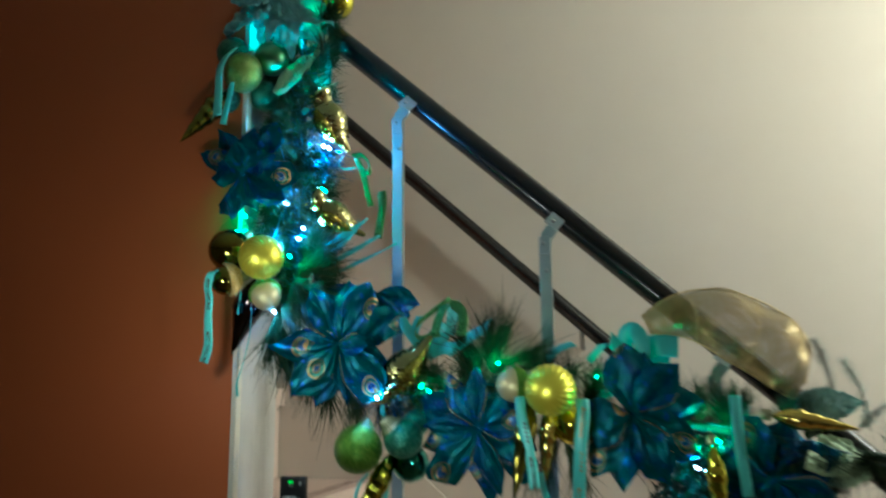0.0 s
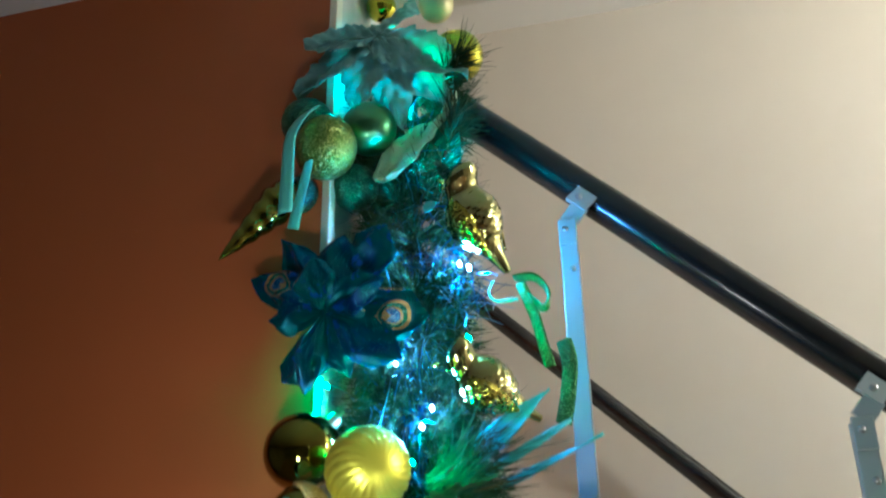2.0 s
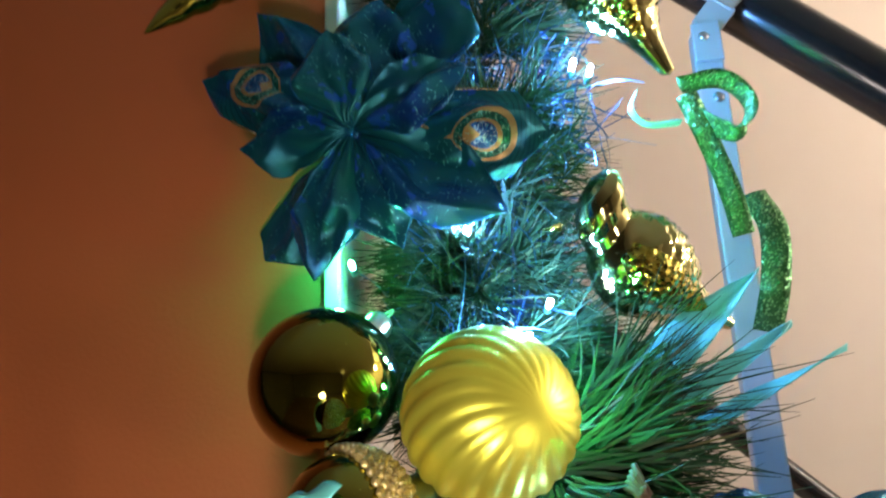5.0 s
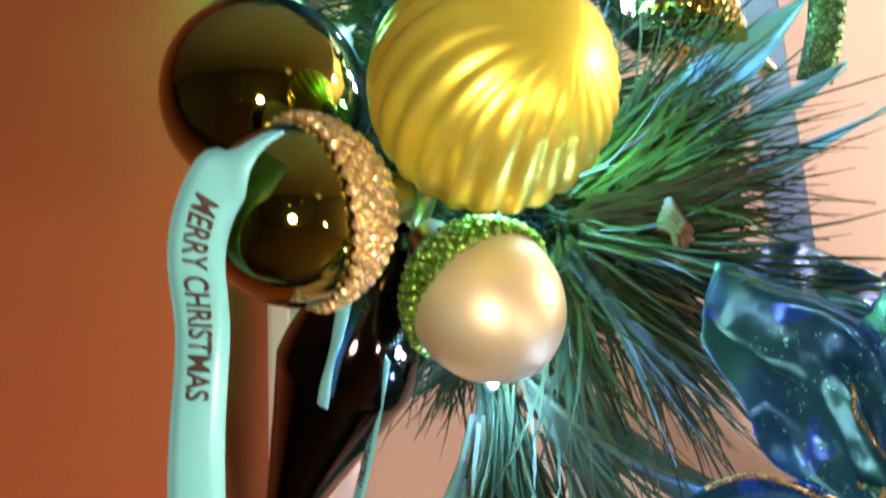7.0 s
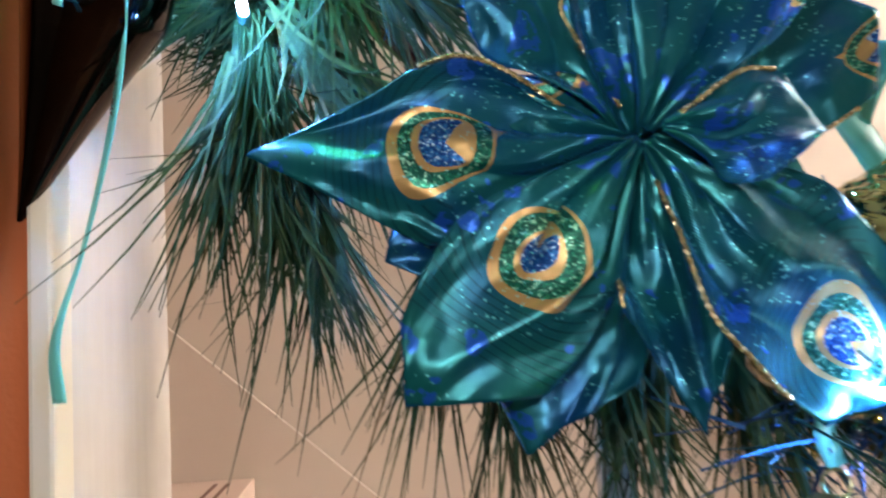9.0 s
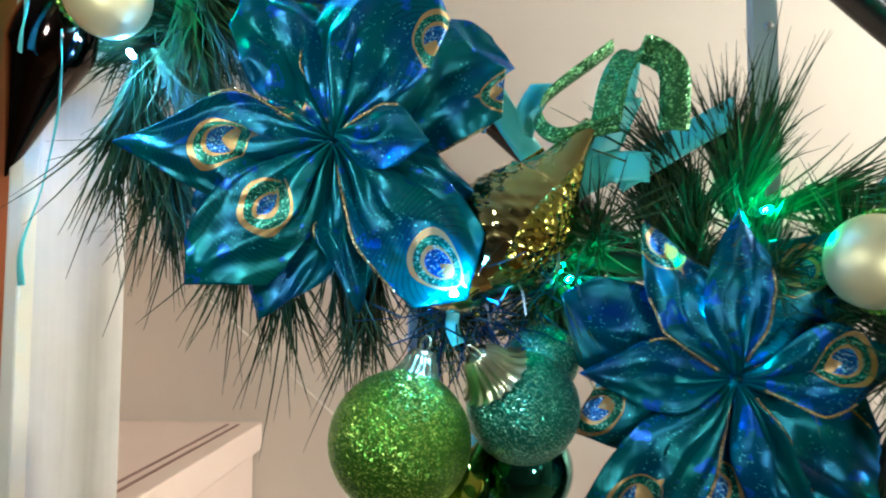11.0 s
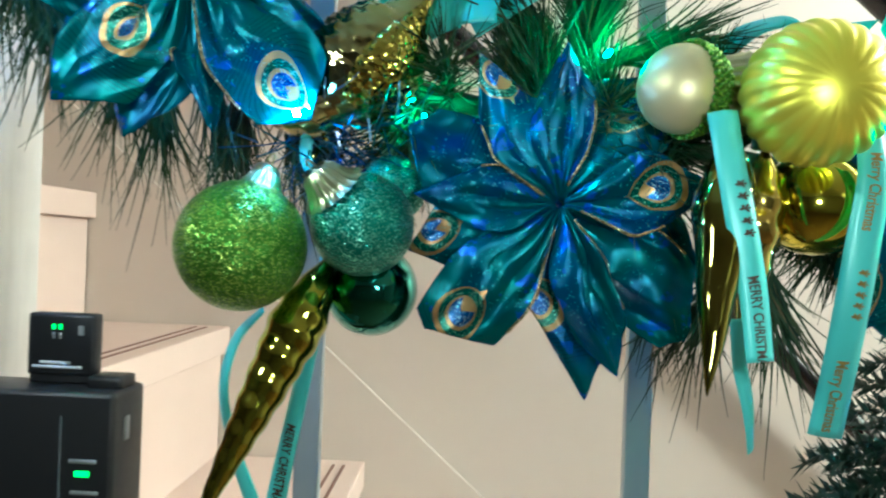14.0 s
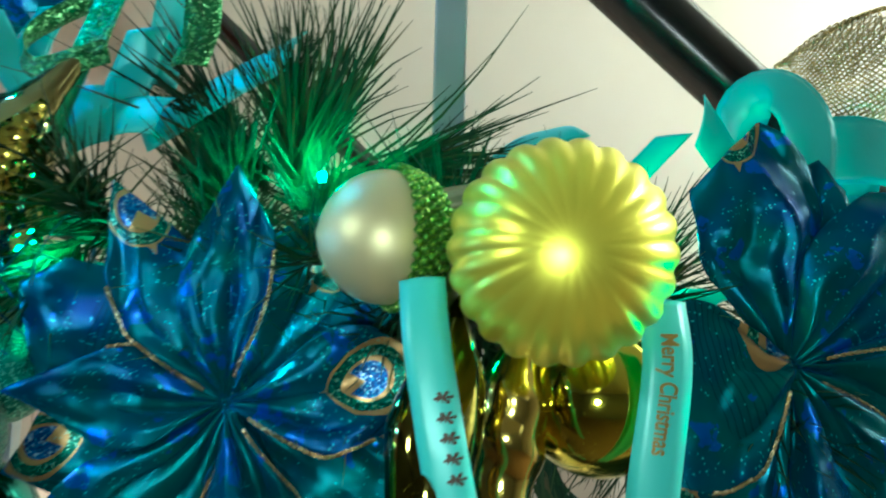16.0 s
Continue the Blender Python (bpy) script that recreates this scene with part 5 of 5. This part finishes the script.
TAIL = "turquoise satin ribbon end cut aslant among the needles"
ribbon_tail([(-0.233, 0.990, 1.703), (-0.226, 0.986, 1.720), (-0.219, 0.982, 1.737)], 0.0165, 0.5, TAIL)
ribbon_tail([(-0.238, 0.986, 1.702), (-0.222, 0.977, 1.703), (-0.209, 0.972, 1.702)], 0.0185, 0.1, TAIL, (0.1, -1, 0.5))
ribbon_tail([(-0.222, 0.992, 1.699), (-0.193, 0.986, 1.716), (-0.166, 0.982, 1.731)], 0.0175, -0.7, TAIL, (0.0, -0.9, 0.7))
ribbon_tail([(-0.222, 1.002, 1.722), (-0.217, 0.998, 1.745), (-0.214, 0.995, 1.764)], 0.0145, 0.4, TAIL)
ribbon_tail([(-0.240, 0.990, 1.716), (-0.239, 0.982, 1.703), (-0.235, 0.976, 1.690)], 0.0160, 0.3, TAIL, (0.1, -1, -0.1))
ribbon_tail([(-0.268, 0.992, 1.722), (-0.263, 0.990, 1.735), (-0.256, 0.988, 1.746)], 0.0120, 0.6, TAIL)
ribbon_tail([(-0.258, 0.994, 1.706), (-0.273, 0.990, 1.726), (-0.284, 0.990, 1.745)], 0.0130, -0.5, TAIL)
LOOPED = "turquoise satin ribbon folded over beside the net bow"
ribbon_tail([(0.000, 0.990, 1.698), (0.002, 0.984, 1.716), (0.010, 0.976, 1.721), (0.019, 0.972, 1.708), (0.020, 0.975, 1.683)], 0.0190, 0.1, LOOPED, (-0.2, -1, 0.35))
ribbon_tail([(0.026, 0.988, 1.700), (0.043, 0.981, 1.701), (0.062, 0.983, 1.699)], 0.0260, 0.0, LOOPED, (0.1, -1, 0.1), 0.04)
ribbon_tail([(0.004, 0.990, 1.684), (-0.006, 0.985, 1.697), (-0.017, 0.980, 1.710)], 0.0150, 0.8, TAIL)
ribbon_tail([(-0.044, 0.990, 1.684), (-0.035, 0.987, 1.694), (-0.025, 0.984, 1.705)], 0.0090, 1.1, TAIL)
ribbon_tail([(0.026, 0.980, 1.679), (0.038, 0.970, 1.677), (0.050, 0.964, 1.675)], 0.0150, 0.2, LOOPED, (0, -0.7, 0.7))
ribbon_tail([(-0.035, 0.985, 1.650), (-0.030, 0.975, 1.643), (-0.018, 0.962, 1.640)], 0.0150, -0.6, TAIL, (0, -0.9, 0.5))
ribbon_tail([(-0.095, 0.995, 1.688), (-0.080, 0.990, 1.700), (-0.062, 0.988, 1.706)], 0.0160, 0.5, TAIL, (0, -0.6, 0.8))
for root, tip, w, seed, mat in (((0.02, 1.0, 1.67), (0.0564, 0.9900, 1.7094), 0.04, 41, TEALLEAF), ((0.12, 1.0, 1.62), (0.1391, 0.9800, 1.6290), 0.04, 42, ORGANZA),
                                ((0.19, 1.0, 1.63), (0.2600, 0.9850, 1.6290), 0.045, 43, ORGANZA), ((0.22, 1.0, 1.56), (0.2568, 0.9700, 1.5501), 0.05, 44, MINTLEAF), ((0.25, 1.0, 1.58), (0.1841, 0.9600, 1.5620), 0.05, 45, MINTLEAF)):
    leaf(root, tip, w, mat, SPRAY, (0.1, -1, 0.5), 0.08, 0.18, 0.03, seed, 0.0 if mat is TEALLEAF else 0.10)

FROST = mottled("frosted_needle_plastic", (0.62, 0.68, 0.64), 0.6, 0, 0.25, 120, 500, 0.2).m


def frosted_sprig(path, seed):
    """A thin twig with short pale needles on all sides."""
    t = thing("frosted_sprig", Matrix(), "thin twig with short frosted pale needles", "artificial sprig")
    pts = spline(path, 60)
    part("stem", tube(pts, 0.0009, 6), TWIG, t)
    rnd = random.Random(seed)
    bm = bmesh.new()
    for i, p in enumerate(pts[4:], 4):
        d = (pts[min(i + 1, 60)] - pts[i - 1]).normalized()
        for _ in range(3):
            a = rnd.uniform(0, 6.28)
            o = d.orthogonal().normalized()
            side = o * math.cos(a) + d.cross(o) * math.sin(a)
            tube([p, p + (side + d * 0.7) * rnd.uniform(0.006, 0.012)], lambda u: 0.0005 * (1.1 - u), 4, bm)
    tagged(part("needles", bm, FROST, t), kind="stuff")


frosted_sprig([(0.235, 1.01, 1.640), (0.228, 1.005, 1.675), (0.217, 1.0, 1.705)], 1)
frosted_sprig([(0.270, 1.01, 1.600), (0.262, 1.005, 1.650), (0.245, 1.0, 1.680)], 2)
frosted_sprig([(0.255, 1.01, 1.600), (0.280, 1.0, 1.625), (0.310, 0.995, 1.640)], 3)
icicle("pointed_drop", (0.155, 0.965, 1.62), (0.245, 0.955, 1.605), 0.012, GOLD, "gold pointed drop lying along the garland", 6, 0.06, 0.35)
icicle("pointed_drop", (0.09, 0.95, 1.59), (0.098, 0.945, 1.49), 0.012, GOLDLIME, "lime-gold pointed drop hanging in front", 6, 0.06, 0.35)
ribbon("printed_ribbon", [(0.1177, 0.9500, 1.6422), (0.1190, 0.9500, 1.5926), (0.1247, 0.9500, 1.5322)], 0.012, [(1, 0, 0), (1, 0, 0)], RIBBON, "turquoise satin ribbon hanging from the garland")


tw = thing("dry_twig", Matrix(), "small brown dried twig tucked in the needles", "twig")
for k in range(5):
    a = Vector((-0.4077, 0.9720, 1.7980))
    part("stub", tube(spline([a + Vector((0.001 * k, 0.002, 0.002 * k)), a + Vector((0.004 + 0.001 * k, -0.002, -0.003)), a + Vector((0.004 + 0.002 * (k % 3), -0.003, -0.012 + 0.003 * k))], 6), 0.0014, 6), TWIG, tw)

# hanging wires
for a, b in (((-0.486, 1.006, 2.165), (-0.4956, 1.0400, 2.2371)), ((-0.4192, 1.0000, 2.0501), (-0.4219, 1.0300, 2.1136))):
    t = thing("hanging_wire", Matrix(), "thin brown wire holding an ornament", "wire")
    part("strand", tube(spline([a, [(p + q) / 2 + 0.002 for p, q in zip(a, b)], b], 10), 0.0010, 6), TWIG, t)

# ---- router and receiver ----


GREYMARK = Mat("dim_print", (0.25, 0.27, 0.27), 0.5).m
GREYLINE = Mat("grey_line", (0.10, 0.11, 0.11), 0.4).m


def router():
    x0, x1, y0, y1, z0, z1 = -0.640, -0.391, 0.965, 1.002, 1.270, 1.5055
    t = thing("wireless_router", Matrix.Translation((x0, y0, z0)), "black plastic router with a green indicator on a small shelf", "router")
    w, d, h = x1 - x0, y1 - y0, z1 - z0
    part("case", box((0, 0, 0), (w, d, h), 0.003), BLACKPLASTIC, t)
    part("rear_ridge", box((w - 0.020, 0.012, h - 0.001), (w - 0.002, 0.030, h + 0.006), 0.002), BLACKPLASTIC, t)
    part("front_groove", box((w - 0.0265, -0.0006, 0.02), (w - 0.0260, 0.0004, h - 0.012)), GREYLINE, t)
    part("indicator", box((w - 0.0185, -0.0008, h - 0.0415), (w - 0.0115, 0.0004, h - 0.0388), 0.0003), DISPLAY, t, "lit green indicator")
    for k, (u, v, l) in enumerate(((0.0215, 0.0350, 0.0135), (0.0205, 0.0505, 0.0140))):
        part("print_bar", box((w - u, -0.0006, h - v), (w - u + l, 0.0003, h - v + 0.0020)), GREYMARK, t)
    part("badge", box((w - 0.0003, 0.012, h - 0.026), (w + 0.0005, 0.018, h - 0.014)), GREYMARK, t, "small printed mark")
    return t


router()


def receiver():
    x0, x1, z0, z1, y = -0.4468, -0.4115, 1.5055, 1.5420, 0.985
    t = thing("wireless_receiver", Matrix.Translation(((x0 + x1) / 2, y, z0)), "small black receiver with green level bars standing on the router", "receiver")
    w, h = x1 - x0, z1 - z0
    part("case", box((-w / 2, 0, 0.004), (w / 2, 0.010, h), 0.002), BLACKPLASTIC, t)
    part("foot", box((-w / 2 + 0.001, 0.001, 0), (w / 2 - 0.001, 0.009, 0.008), 0.001), BLACKPLASTIC, t)
    for dx in (-0.0045, -0.0010):
        part("level_bar", box((dx, -0.0006, h - 0.0082), (dx + 0.0014, 0.0003, h - 0.0056)), DISPLAY, t, "lit green level bar")
        part("level_mark", box((dx, -0.0006, h - 0.0130), (dx + 0.0014, 0.0003, h - 0.0098)), GREYMARK, t)
    part("mark", box((0.0090, -0.0006, h - 0.0110), (0.0122, 0.0003, h - 0.0060), 0.0004), GREYMARK, t)
    part("print_bar", box((-w / 2 + 0.003, -0.0006, h - 0.0285), (w / 2 - 0.006, 0.0003, h - 0.0270)), PALEINK, t)
    part("print_bar", box((-w / 2 + 0.007, -0.0006, h - 0.0262), (w / 2 - 0.012, 0.0003, h - 0.0248)), PALEINK, t)
    return t


receiver()
sh = thing("wall_shelf", Matrix.Translation((-0.66, 0.86, 1.25)), "small dark wooden shelf fixed to the orange wall", "shelf")
part("board", box((0, 0, 0), (0.29, 0.142, 0.019), 0.002), FLOOR, sh)
part("bracket", box((0.03, 0.10, -0.08), (0.05, 0.142, -0.001), 0.002), FLOOR, sh)


# ---- small tree beside the stairs ----


def small_tree(place, height):
    t = thing("christmas_tree", Matrix.Translation(place), "dark green artificial tree beside the stairs", "tree")
    part("trunk", tube([(0, 0, 0), (0.004, 0, height * 0.5), (0, 0, height)], lambda u: 0.018 * (1 - 0.8 * u), 10), TWIG, t)
    rnd = random.Random(9)
    verts, faces = [], []
    for lev in range(38):
        z = height * (0.66 + 0.34 * lev / 38)
        reach = 0.42 * (1 - (z / height)) ** 0.6 + 0.03
        for k in range(13):
            a = k * 2 * math.pi / 13 + lev * 0.9 + rnd.uniform(-0.2, 0.2)
            le = reach * rnd.uniform(0.8, 1.05)
            for i in range(int(le / 0.0012)):
                u = i * 0.0012 / le
                c = Vector((math.cos(a) * le * u, math.sin(a) * le * u, z - 0.25 * le * u * u + 0.10 * le * u))
                b = rnd.uniform(0, 6.28)
                d = Vector((math.cos(a) * 0.7, math.sin(a) * 0.7, 0)) + Vector((-math.sin(a) * math.cos(b), math.cos(a) * math.cos(b), math.sin(b)))
                tip = c + d.normalized() * rnd.uniform(0.010, 0.016)
                s = d.orthogonal().normalized() * 0.0020
                if (c + Vector(place)).y < 0.93:
                    continue
                q = len(verts)
                verts += [c + s, c - s, tip]
                faces.append((q, q + 1, q + 2))
    me = bpy.data.meshes.new("crown")
    me.from_pydata([tuple(v) for v in verts], [], faces)
    me.materials.append(FIR)
    tagged(part("crown", me, None, t), kind="stuff")


small_tree((0.115, 1.05, 0.0), 1.615)
